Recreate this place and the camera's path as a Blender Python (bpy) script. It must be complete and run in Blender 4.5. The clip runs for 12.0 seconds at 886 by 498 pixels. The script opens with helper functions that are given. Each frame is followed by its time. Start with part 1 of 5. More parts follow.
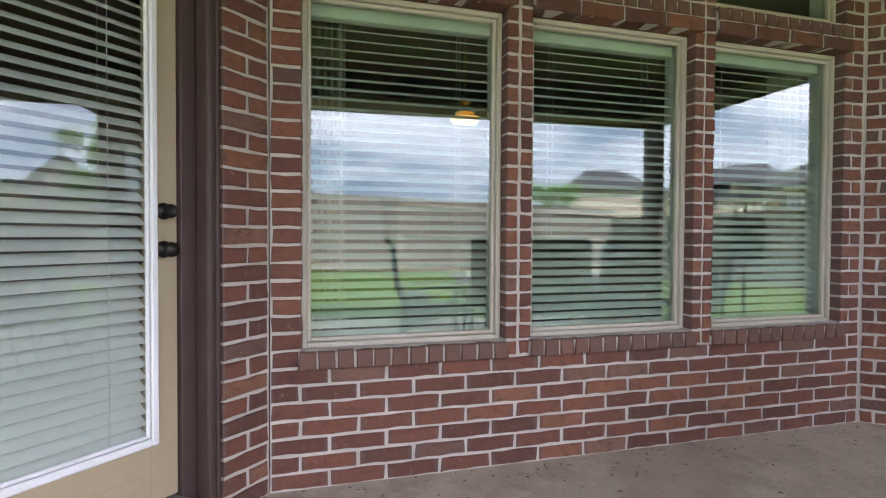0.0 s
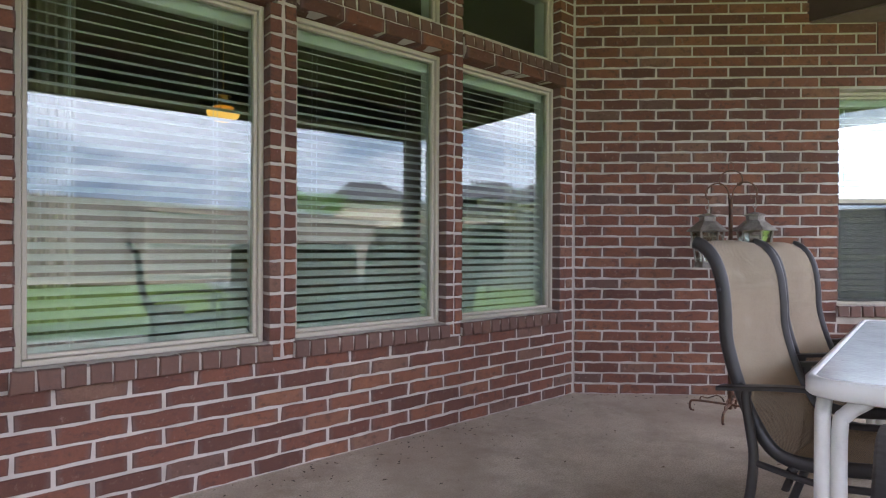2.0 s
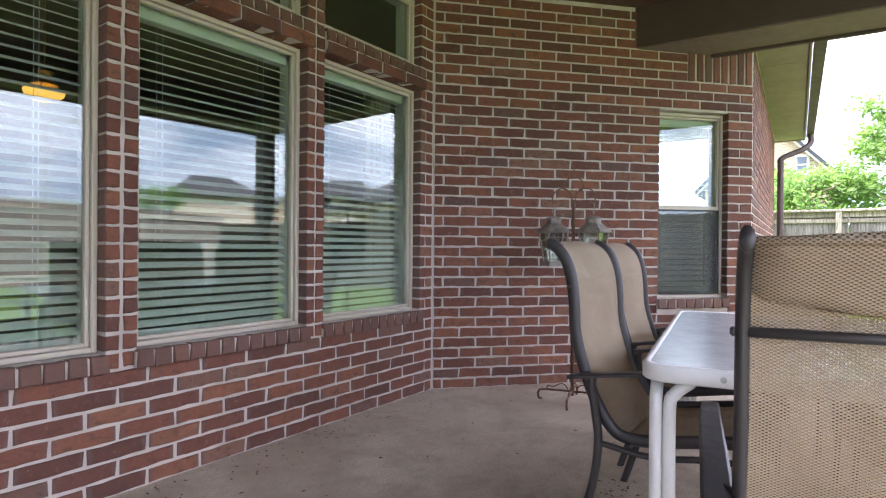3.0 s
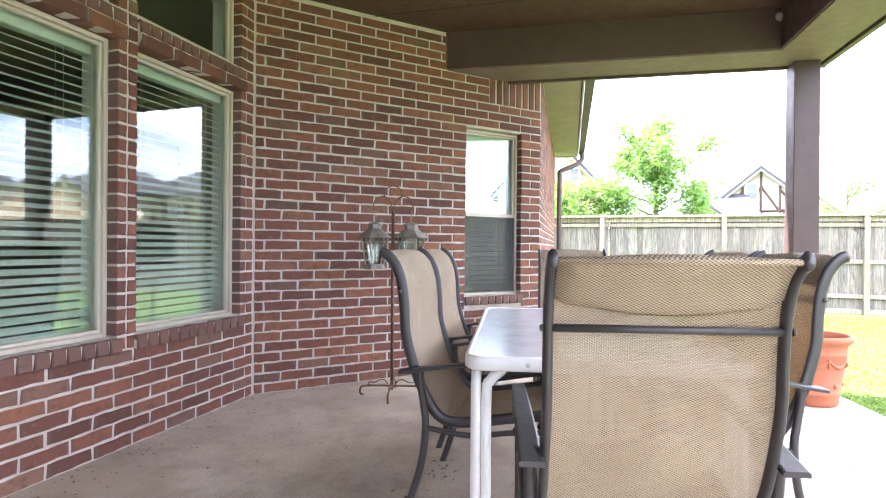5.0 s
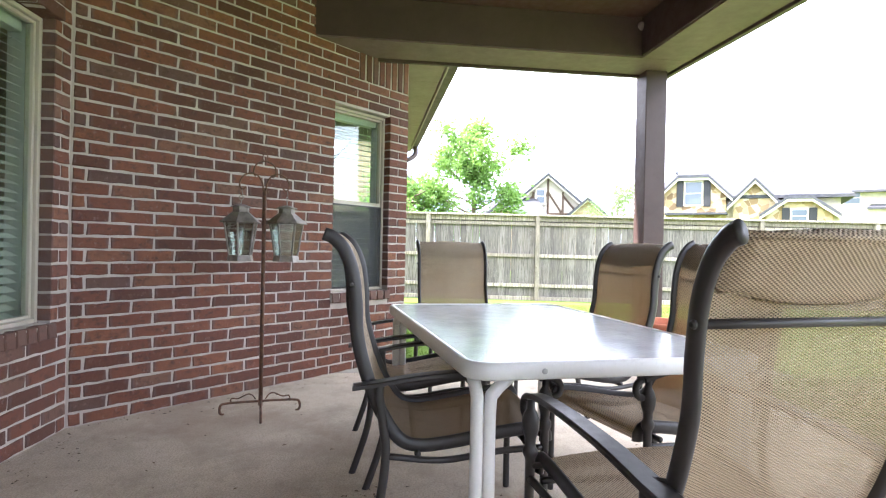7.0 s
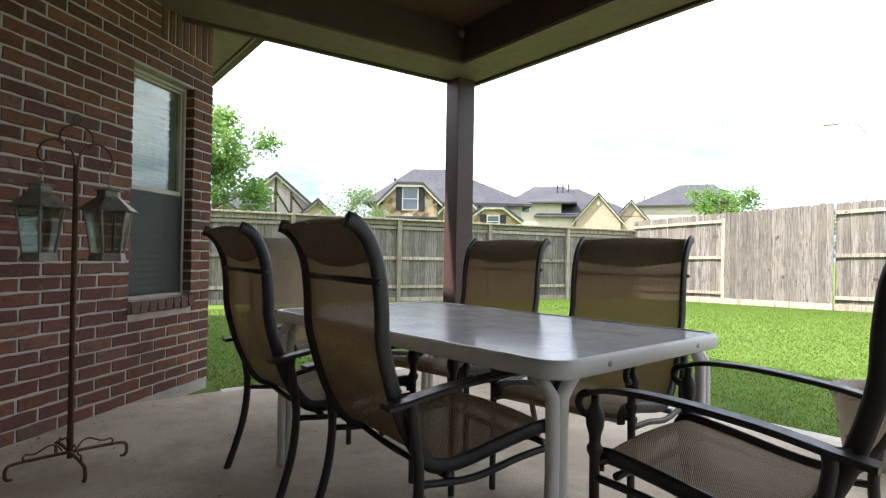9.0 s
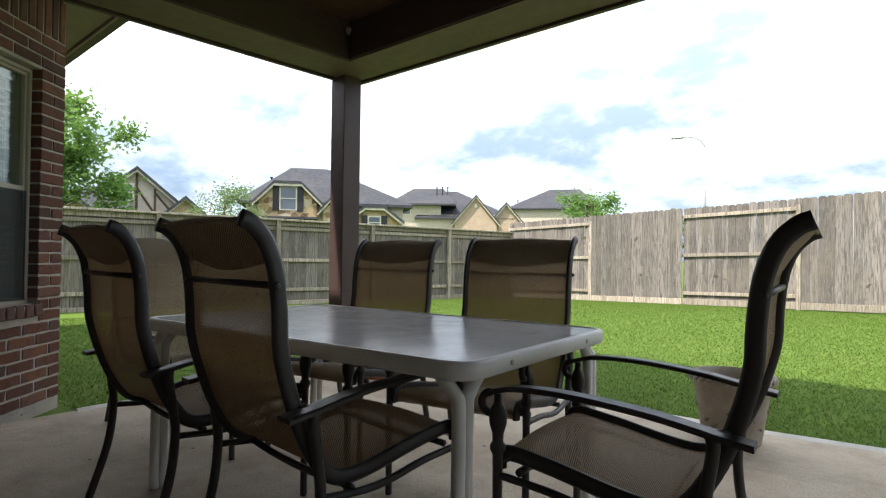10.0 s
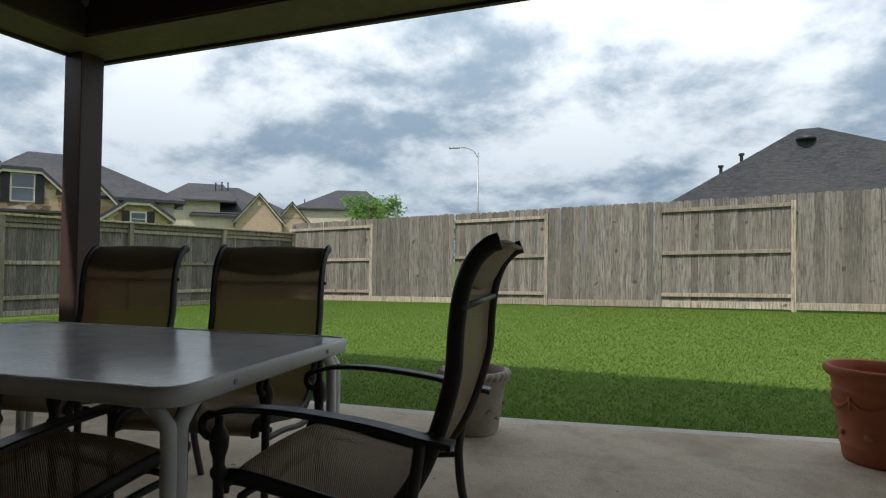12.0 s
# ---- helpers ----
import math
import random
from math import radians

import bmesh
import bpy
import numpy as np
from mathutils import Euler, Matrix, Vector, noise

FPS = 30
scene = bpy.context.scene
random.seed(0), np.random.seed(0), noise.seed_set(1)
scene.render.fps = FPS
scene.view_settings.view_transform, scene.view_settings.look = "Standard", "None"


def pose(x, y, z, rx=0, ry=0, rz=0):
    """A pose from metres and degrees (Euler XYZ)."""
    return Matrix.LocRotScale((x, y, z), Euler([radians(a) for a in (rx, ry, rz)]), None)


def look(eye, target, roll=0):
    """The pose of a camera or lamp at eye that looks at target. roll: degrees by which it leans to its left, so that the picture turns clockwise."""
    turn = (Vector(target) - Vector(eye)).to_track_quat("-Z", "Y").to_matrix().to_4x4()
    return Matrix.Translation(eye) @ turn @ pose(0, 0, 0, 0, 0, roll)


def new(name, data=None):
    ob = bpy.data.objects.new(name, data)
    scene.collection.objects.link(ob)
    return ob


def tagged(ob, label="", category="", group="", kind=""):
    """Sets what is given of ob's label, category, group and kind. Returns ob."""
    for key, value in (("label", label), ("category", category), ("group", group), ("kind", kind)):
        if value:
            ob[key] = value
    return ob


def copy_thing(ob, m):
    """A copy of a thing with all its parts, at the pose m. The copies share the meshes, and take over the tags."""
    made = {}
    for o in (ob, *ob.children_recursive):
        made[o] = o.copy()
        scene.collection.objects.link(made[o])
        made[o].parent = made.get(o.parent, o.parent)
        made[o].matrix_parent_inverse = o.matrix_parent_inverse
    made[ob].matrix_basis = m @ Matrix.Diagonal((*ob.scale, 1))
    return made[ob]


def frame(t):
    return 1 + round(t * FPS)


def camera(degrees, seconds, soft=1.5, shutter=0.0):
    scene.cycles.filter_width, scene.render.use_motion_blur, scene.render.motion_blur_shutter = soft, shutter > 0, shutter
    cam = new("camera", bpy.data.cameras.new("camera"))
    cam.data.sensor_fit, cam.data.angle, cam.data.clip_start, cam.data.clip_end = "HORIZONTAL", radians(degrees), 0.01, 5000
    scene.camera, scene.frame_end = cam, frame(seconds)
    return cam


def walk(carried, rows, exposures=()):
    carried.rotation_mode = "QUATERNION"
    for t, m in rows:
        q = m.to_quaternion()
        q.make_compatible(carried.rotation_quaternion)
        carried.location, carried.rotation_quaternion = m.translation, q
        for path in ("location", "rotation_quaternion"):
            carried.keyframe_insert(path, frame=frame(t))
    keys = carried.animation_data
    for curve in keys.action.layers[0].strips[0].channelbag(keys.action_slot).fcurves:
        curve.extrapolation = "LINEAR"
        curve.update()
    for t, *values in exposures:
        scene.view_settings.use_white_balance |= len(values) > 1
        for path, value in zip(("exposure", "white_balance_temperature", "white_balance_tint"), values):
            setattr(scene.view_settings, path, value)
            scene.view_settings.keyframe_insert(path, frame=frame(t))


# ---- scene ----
cam = camera(75.57, 12.0, soft=1.2)
PATH = [
    (0, pose(-0.013, -2.531, 1.110, 88.68, -0.31, -17.14)),
    (0.5, pose(-0.016, -2.577, 1.114, 88.80, -0.32, -23.80)),
    (1, pose(-0.006, -2.589, 1.098, 89.21, -0.23, -30.64)),
    (1.5, pose(-0.006, -2.609, 1.080, 89.59, -0.20, -35.78)),
    (2, pose(-0.022, -2.551, 1.058, 89.84, -0.24, -40.35)),
    (2.5, pose(-0.017, -2.583, 1.084, 89.44, -0.30, -45.54)),
    (3, pose(-0.050, -2.511, 1.061, 89.82, -0.44, -54.89)),
    (3.5, pose(-0.097, -2.544, 1.088, 89.65, -0.56, -61.53)),
    (3.7, pose(-0.114, -2.518, 1.086, 89.74, -0.58, -64.55)),
    (5.5, pose(-0.301, -2.469, 1.107, 89.65, -0.67, -76.50)),
    (6, pose(-0.191, -2.335, 1.082, 89.59, -0.99, -80.78)),
    (6.5, pose(-0.043, -2.133, 1.051, 89.69, -1.00, -87.41)),
    (7, pose(0.097, -1.823, 1.044, 89.83, -1.20, -94.21)),
    (7.2, pose(0.134, -1.682, 1.035, 89.91, -1.45, -98.46)),
    (8.8, pose(0.533, -1.048, 1.002, 90.68, -0.82, -120.47)),
    (9, pose(0.613, -0.988, 0.993, 90.54, -0.98, -122.63)),
    (9.5, pose(0.690, -0.980, 0.981, 90.68, -0.89, -128.66)),
    (10, pose(0.686, -0.963, 0.991, 90.83, -0.70, -134.59)),
    (10.5, pose(0.685, -0.973, 1.011, 90.89, -0.67, -139.34)),
    (11, pose(0.643, -0.971, 1.017, 91.03, -0.62, -143.98)),
    (11.5, pose(0.622, -0.988, 1.033, 91.05, -0.61, -149.78)),
    (12, pose(0.549, -1.056, 1.032, 91.12, -0.71, -155.58)),
]
# picture brightness: the clip's camera closes down as it turns to the yard
EXPOSURES = [(0.0, 2.74, 6350, 25), (0.7, 2.52, 6250, 26), (2.5, 2.58, 6200, 28), (3.5, 2.98, 6200, 29), (5.5, 3.46, 6200, 25), (7.0, 2.96, 6250, 21), (8.0, 2.08, 6450, 17), (9.0, 1.42, 6550, 16), (9.5, 1.15, 6600, 15), (10.5, 0.44, 6600, 12), (12.0, -0.28, 6550, 9)]
walk(cam, PATH, EXPOSURES)

# ---- world: bright broken cloud over a hazy sky ----
SUN_AZ, SUN_EL = 12.0, 56.0      # degrees: azimuth from +Y towards +X, and height
world = bpy.data.worlds.new("sky")
scene.world = world
world.use_nodes = True
wn = world.node_tree.nodes
wl = world.node_tree.links
wn.clear()
w_out = wn.new("ShaderNodeOutputWorld")
w_bg = wn.new("ShaderNodeBackground")
w_sky = wn.new("ShaderNodeTexSky")
w_sky.sky_type = "NISHITA"
w_sky.sun_disc = False
w_sky.sun_elevation = radians(SUN_EL)
w_sky.sun_rotation = radians(SUN_AZ)
w_tc = wn.new("ShaderNodeTexCoord")
w_sep = wn.new("ShaderNodeSeparateXYZ")
wl.new(w_tc.outputs["Generated"], w_sep.inputs[0])
# clouds lie on a flat layer: the direction divided by its height
w_h = wn.new("ShaderNodeMath"); w_h.operation = "MAXIMUM"; w_h.inputs[1].default_value = 0.0
wl.new(w_sep.outputs[2], w_h.inputs[0])
w_h2 = wn.new("ShaderNodeMath"); w_h2.operation = "ADD"; w_h2.inputs[1].default_value = 0.42
wl.new(w_h.outputs[0], w_h2.inputs[0])
w_div = wn.new("ShaderNodeVectorMath"); w_div.operation = "DIVIDE"
w_cmb = wn.new("ShaderNodeCombineXYZ")
for i_axis in range(3):
    wl.new(w_h2.outputs[0], w_cmb.inputs[i_axis])
wl.new(w_tc.outputs["Generated"], w_div.inputs[0])
wl.new(w_cmb.outputs[0], w_div.inputs[1])


def sky_noise(scale, detail, rough, offset, lo, hi):
    mp = wn.new("ShaderNodeMapping")
    mp.inputs["Location"].default_value = offset
    wl.new(w_div.outputs[0], mp.inputs[0])
    nz = wn.new("ShaderNodeTexNoise")
    nz.inputs["Scale"].default_value = scale
    nz.inputs["Detail"].default_value = detail
    nz.inputs["Roughness"].default_value = rough
    nz.inputs["Distortion"].default_value = 0.1
    wl.new(mp.outputs[0], nz.inputs["Vector"])
    mr = wn.new("ShaderNodeMapRange")
    mr.interpolation_type = "SMOOTHSTEP"
    mr.inputs["From Min"].default_value = lo
    mr.inputs["From Max"].default_value = hi
    wl.new(nz.outputs["Fac"], mr.inputs["Value"])
    return mr


w_cover = sky_noise(1.6, 10, 0.58, (3.1, 1.7, 0.0), 0.20, 0.42)
w_dark = sky_noise(2.5, 10, 0.60, (7.3, 4.2, 1.0), 0.40, 0.62)
w_tint = wn.new("ShaderNodeMix"); w_tint.data_type = "RGBA"
w_tint.inputs[6].default_value = (9.3, 9.8, 10.3, 1)      # sunlit cloud
w_tint.inputs[7].default_value = (3.4, 4.4, 5.5, 1)         # cloud base
wl.new(w_dark.outputs[0], w_tint.inputs[0])
w_mix = wn.new("ShaderNodeMix"); w_mix.data_type = "RGBA"
wl.new(w_cover.outputs[0], w_mix.inputs[0])
wl.new(w_sky.outputs[0], w_mix.inputs[6])
wl.new(w_tint.outputs[2], w_mix.inputs[7])
w_low = wn.new("ShaderNodeMapRange")
w_low.inputs["From Min"].default_value = 0.02
w_low.inputs["From Max"].default_value = 0.42
wl.new(w_sep.outputs[2], w_low.inputs["Value"])
w_tone = wn.new("ShaderNodeMix"); w_tone.data_type = "RGBA"
w_tone.inputs[6].default_value = (0.44, 0.51, 0.58, 1)      # hazy grey near the horizon
w_tone.inputs[7].default_value = (1.22, 1.22, 1.22, 1)
wl.new(w_low.outputs[0], w_tone.inputs[0])
w_grad = wn.new("ShaderNodeMix"); w_grad.data_type = "RGBA"; w_grad.blend_type = "MULTIPLY"
w_grad.inputs[0].default_value = 1.0
wl.new(w_mix.outputs[2], w_grad.inputs[6])
wl.new(w_tone.outputs[2], w_grad.inputs[7])
wl.new(w_grad.outputs[2], w_bg.inputs[0])
w_bg.inputs[1].default_value = 0.13
wl.new(w_bg.outputs[0], w_out.inputs[0])

sun_data = bpy.data.lights.new("sun", "SUN")
sun_data.energy = 5.0
sun_data.angle = radians(1.5)
sun_data.color = (1.0, 0.95, 0.88)
sun = new("sun", sun_data)
SUN_DIR = Vector((math.sin(radians(SUN_AZ)) * math.cos(radians(SUN_EL)), math.cos(radians(SUN_AZ)) * math.cos(radians(SUN_EL)), math.sin(radians(SUN_EL))))
sun.matrix_world = look(tuple(SUN_DIR * 60), (0, 0, 0))
# ---- materials ----
def material(name, base, rough=0.6, metal=0.0, spec=0.5):
    m = bpy.data.materials.new(name)
    m.use_nodes = True
    b = m.node_tree.nodes["Principled BSDF"]
    b.inputs["Base Color"].default_value = (*base, 1)
    b.inputs["Roughness"].default_value = rough
    b.inputs["Metallic"].default_value = metal
    b.inputs["Specular IOR Level"].default_value = spec
    return m


def nodes_of(m):
    return m.node_tree.nodes, m.node_tree.links, m.node_tree.nodes["Principled BSDF"]


def noise_node(m, scale, detail=6, rough=0.6, stretch=(1, 1, 1), coords="Object", distort=0.0):
    n, l, b = nodes_of(m)
    tc = n.new("ShaderNodeTexCoord")
    mp = n.new("ShaderNodeMapping")
    mp.inputs["Scale"].default_value = stretch
    l.new(tc.outputs[coords], mp.inputs[0])
    nz = n.new("ShaderNodeTexNoise")
    nz.inputs["Scale"].default_value = scale
    nz.inputs["Detail"].default_value = detail
    nz.inputs["Roughness"].default_value = rough
    nz.inputs["Distortion"].default_value = distort
    l.new(mp.outputs[0], nz.inputs["Vector"])
    return nz.outputs["Fac"]


def world_noise(m, scale, detail=6, rough=0.6, stretch=(1, 1, 1)):
    """Noise by the place in the world, so that pieces sharing one mesh differ."""
    n, l, b = nodes_of(m)
    g = n.new("ShaderNodeNewGeometry")
    mp = n.new("ShaderNodeMapping")
    mp.inputs["Scale"].default_value = stretch
    l.new(g.outputs["Position"], mp.inputs[0])
    nz = n.new("ShaderNodeTexNoise")
    nz.inputs["Scale"].default_value = scale
    nz.inputs["Detail"].default_value = detail
    nz.inputs["Roughness"].default_value = rough
    l.new(mp.outputs[0], nz.inputs["Vector"])
    return nz.outputs["Fac"]


def ramp(m, fac, stops):
    n, l, b = nodes_of(m)
    r = n.new("ShaderNodeValToRGB")
    el = r.color_ramp.elements
    while len(el) < len(stops):
        el.new(0.5)
    for e, (p, c) in zip(el, stops):
        e.position = p
        e.color = (*c, 1)
    l.new(fac, r.inputs[0])
    return r.outputs[0]


def mix(m, fac, a, b_, mode="MIX"):
    n, l, b = nodes_of(m)
    x = n.new("ShaderNodeMix")
    x.data_type = "RGBA"
    x.blend_type = mode
    for sock, v in ((x.inputs[0], fac), (x.inputs[6], a), (x.inputs[7], b_)):
        if isinstance(v, (int, float)):
            sock.default_value = v
        elif isinstance(v, tuple):
            sock.default_value = (*v, 1)
        else:
            l.new(v, sock)
    return x.outputs[2]


def span(m, fac, a, b_, lo, hi):
    n, l, b = nodes_of(m)
    r = n.new("ShaderNodeMapRange")
    for k, v in (("From Min", a), ("From Max", b_), ("To Min", lo), ("To Max", hi)):
        r.inputs[k].default_value = v
    l.new(fac, r.inputs["Value"])
    return r.outputs[0]


def set_color(m, c):
    n, l, b = nodes_of(m)
    l.new(c, b.inputs["Base Color"])


def set_rough(m, f, lo, hi):
    n, l, b = nodes_of(m)
    l.new(span(m, f, 0.25, 0.75, lo, hi), b.inputs["Roughness"])


def bump(m, fac, strength, distance):
    n, l, b = nodes_of(m)
    bp = n.new("ShaderNodeBump")
    bp.inputs["Strength"].default_value = strength
    bp.inputs["Distance"].default_value = distance
    l.new(fac, bp.inputs["Height"])
    old = b.inputs["Normal"].links
    if old:
        l.new(old[0].from_socket, bp.inputs["Normal"])
    l.new(bp.outputs[0], b.inputs["Normal"])


def object_random(m):
    n, l, b = nodes_of(m)
    return n.new("ShaderNodeObjectInfo").outputs["Random"]


def island_random(m):
    n, l, b = nodes_of(m)
    return n.new("ShaderNodeNewGeometry").outputs["Random Per Island"]


def brick_material(name, pick, ends=False, gain=1.0):
    m = material(name, (0.2, 0.08, 0.06), 0.85, spec=0.25)
    tone = ramp(m, pick(m), [(0.0, (0.105, 0.046, 0.032)), (0.3, (0.165, 0.062, 0.041)), (0.62, (0.225, 0.083, 0.049)), (0.86, (0.29, 0.118, 0.062)), (0.94, (0.24, 0.13, 0.085)), (1.0, (0.11, 0.068, 0.06))])
    big = world_noise(m, 9, 5, 0.6)
    c = mix(m, span(m, big, 0.35, 0.75, 0.0, 0.55), tone, (0.14, 0.063, 0.047))
    dark = world_noise(m, 16, 6, 0.7, (1, 1, 1.6))
    c = mix(m, span(m, dark, 0.52, 0.68, 0.0, 0.75), c, (0.075, 0.042, 0.036))
    c = mix(m, 0.04, c, (0.21, 0.145, 0.12))
    speck = world_noise(m, 75, 6, 0.8)
    c = mix(m, span(m, speck, 0.35, 0.65, 0.3, 0.0), c, (0.075, 0.045, 0.04))
    pale = world_noise(m, 30, 8, 0.75)
    c = mix(m, span(m, pale, 0.57, 0.70, 0.0, 0.5), c, (0.33, 0.235, 0.19))
    if ends:
        # kiln-flashed grey ends
        n, l, b = nodes_of(m)
        tc = n.new("ShaderNodeTexCoord")
        sx = n.new("ShaderNodeSeparateXYZ")
        l.new(tc.outputs["Generated"], sx.inputs[0])
        ad = n.new("ShaderNodeMath")
        ad.operation = "SUBTRACT"
        ad.inputs[1].default_value = 0.5
        l.new(sx.outputs[0], ad.inputs[0])
        ab = n.new("ShaderNodeMath")
        ab.operation = "ABSOLUTE"
        l.new(ad.outputs[0], ab.inputs[0])
        wob = n.new("ShaderNodeMath")
        wob.operation = "MULTIPLY_ADD"
        wob.inputs[1].default_value = 0.22
        l.new(world_noise(m, 22, 4, 0.6), wob.inputs[0])
        l.new(ab.outputs[0], wob.inputs[2])
        c = mix(m, span(m, wob.outputs[0], 0.50, 0.60, 0.0, 0.62), c, (0.15, 0.105, 0.095))
    if gain != 1.0:
        c = mix(m, 0.6, c, (0.14 * gain, 0.092 * gain, 0.075 * gain))
    set_color(m, c)
    bump(m, world_noise(m, 110, 6, 0.75), 0.8, 0.005)
    bump(m, world_noise(m, 28, 3, 0.5), 0.4, 0.006)
    return m


M_brick = brick_material("brick", object_random, True)
M_brick_sill = brick_material("brick_sill", object_random, False, 1.05)
M_brick_far = brick_material("brick_joined", island_random)

M_mortar = material("mortar", (0.52, 0.46, 0.40), 0.95, spec=0.15)
_n = world_noise(M_mortar, 60, 6, 0.7)
set_color(M_mortar, mix(M_mortar, span(M_mortar, world_noise(M_mortar, 5, 4), 0.3, 0.7, 0, 1), (0.56, 0.50, 0.44), (0.40, 0.35, 0.305)))
bump(M_mortar, _n, 0.6, 0.004)

M_concrete = material("concrete", (0.4, 0.36, 0.31), 0.9, spec=0.25)
_c = mix(M_concrete, span(M_concrete, world_noise(M_concrete, 1.1, 6, 0.65), 0.3, 0.7, 0, 1), (0.606, 0.518, 0.404), (0.496, 0.415, 0.314))
_c = mix(M_concrete, span(M_concrete, world_noise(M_concrete, 2.6, 8, 0.72), 0.46, 0.68, 0, 0.75), _c, (0.312, 0.243, 0.172))
_c = mix(M_concrete, span(M_concrete, world_noise(M_concrete, 9, 10, 0.8), 0.48, 0.66, 0, 0.5), _c, (0.625, 0.550, 0.439))
_c = mix(M_concrete, span(M_concrete, world_noise(M_concrete, 14, 9, 0.8, (1, 1.6, 1)), 0.55, 0.68, 0, 0.55), _c, (0.230, 0.180, 0.133))
_c = mix(M_concrete, span(M_concrete, world_noise(M_concrete, 120, 3, 0.7), 0.45, 0.62, 0, 0.6), _c, (0.284, 0.249, 0.198))
_c = mix(M_concrete, span(M_concrete, world_noise(M_concrete, 22, 5, 0.75), 0.66, 0.74, 0, 0.6), _c, (0.120, 0.099, 0.078))
_c = mix(M_concrete, span(M_concrete, world_noise(M_concrete, 0.8, 5, 0.6), 0.5, 0.62, 0, 0.5), _c, (0.304, 0.230, 0.168))
set_color(M_concrete, _c)
bump(M_concrete, world_noise(M_concrete, 160, 5, 0.7), 0.35, 0.003)
bump(M_concrete, world_noise(M_concrete, 6, 5, 0.6), 0.25, 0.01)


def paint(name, base, rough=0.5, vary=0.12, grain=0.0):
    m = material(name, base, rough, spec=0.4)
    lo = tuple(c * (1 - vary) for c in base)
    hi = tuple(min(1, c * (1 + vary)) for c in base)
    c = mix(m, span(m, world_noise(m, 3, 6, 0.65), 0.3, 0.7, 0, 1), lo, hi)
    c = mix(m, span(m, world_noise(m, 40, 6, 0.7), 0.55, 0.75, 0, 0.35), c, tuple(v * 0.7 for v in base))
    set_color(m, c)
    set_rough(m, world_noise(m, 14, 4), rough - 0.1, rough + 0.15)
    bump(m, world_noise(m, 70, 4, 0.6), 0.12 + grain, 0.002)
    return m


M_brown = paint("brown_paint", (0.069, 0.042, 0.037), 0.5)
M_brown_soffit = paint("porch_ceiling_paint", (0.085, 0.044, 0.031), 0.55)
M_soffit = paint("soffit_paint", (0.27, 0.215, 0.19), 0.6)
M_beam_under = paint("beam_underside_paint", (0.175, 0.12, 0.105), 0.6)
M_tan = paint("tan_door_paint", (0.40, 0.32, 0.21), 0.45, 0.05)
M_white = paint("white_trim", (0.78, 0.78, 0.78), 0.4, 0.04)
M_vinyl = paint("almond_vinyl", (0.50, 0.45, 0.36), 0.4, 0.06)
M_blind = paint("blind_slat", (0.78, 0.80, 0.77), 0.45, 0.03)
M_bronze = material("dark_bronze", (0.03, 0.026, 0.024), 0.38, 0.7)
M_roomwall = paint("room_wall", (0.30, 0.27, 0.22), 0.8, 0.06)
M_curtain = paint("curtain_cloth", (0.46, 0.42, 0.33), 0.9, 0.1)


def glass(name, tint, strength):
    """A clear pane: mostly see-through, with a mirror-like reflection that grows at grazing angles."""
    m = bpy.data.materials.new(name)
    m.use_nodes = True
    n, l = m.node_tree.nodes, m.node_tree.links
    n.clear()
    out = n.new("ShaderNodeOutputMaterial")
    mx = n.new("ShaderNodeMixShader")
    tr = n.new("ShaderNodeBsdfTransparent")
    tr.inputs[0].default_value = (*tint, 1)
    gl = n.new("ShaderNodeBsdfGlossy")
    gl.inputs["Roughness"].default_value = 0.0
    gl.inputs["Color"].default_value = (0.95, 0.97, 0.97, 1)
    fr = n.new("ShaderNodeLayerWeight")
    pw = n.new("ShaderNodeMath")
    pw.operation = "POWER"
    pw.inputs[1].default_value = 4.5
    l.new(fr.outputs["Facing"], pw.inputs[0])
    mr = n.new("ShaderNodeMapRange")
    mr.inputs["To Min"].default_value = strength
    mr.inputs["To Max"].default_value = 1.0
    l.new(pw.outputs[0], mr.inputs["Value"])
    l.new(mr.outputs[0], mx.inputs[0])
    l.new(tr.outputs[0], mx.inputs[1])
    l.new(gl.outputs[0], mx.inputs[2])
    l.new(mx.outputs[0], out.inputs[0])
    return m


M_glass = glass("window_glass", (0.85, 0.91, 0.86), 0.07)
M_glass_door = glass("door_glass", (0.93, 0.95, 0.93), 0.05)
# ---- building helpers ----
def link(name, bm, mat, parent=None, smooth=False):
    me = bpy.data.meshes.new(name)
    bm.normal_update()
    bm.to_mesh(me)
    bm.free()
    for mm in (mat if isinstance(mat, (list, tuple)) else [mat]):
        me.materials.append(mm)
    if smooth:
        for p in me.polygons:
            p.use_smooth = True
    ob = new(name, me)
    if parent is not None:
        ob.parent = parent
    return ob


def part(name, bm, mat, parent, label="", smooth=False):
    ob = link(name, bm, mat, parent, smooth)
    if label:
        ob["label"] = label
    return ob


def thing(name, m, label, category, group="", kind=""):
    ob = new(name)
    ob.empty_display_size = 0.1
    ob.matrix_world = m
    return tagged(ob, label, category, group, kind)


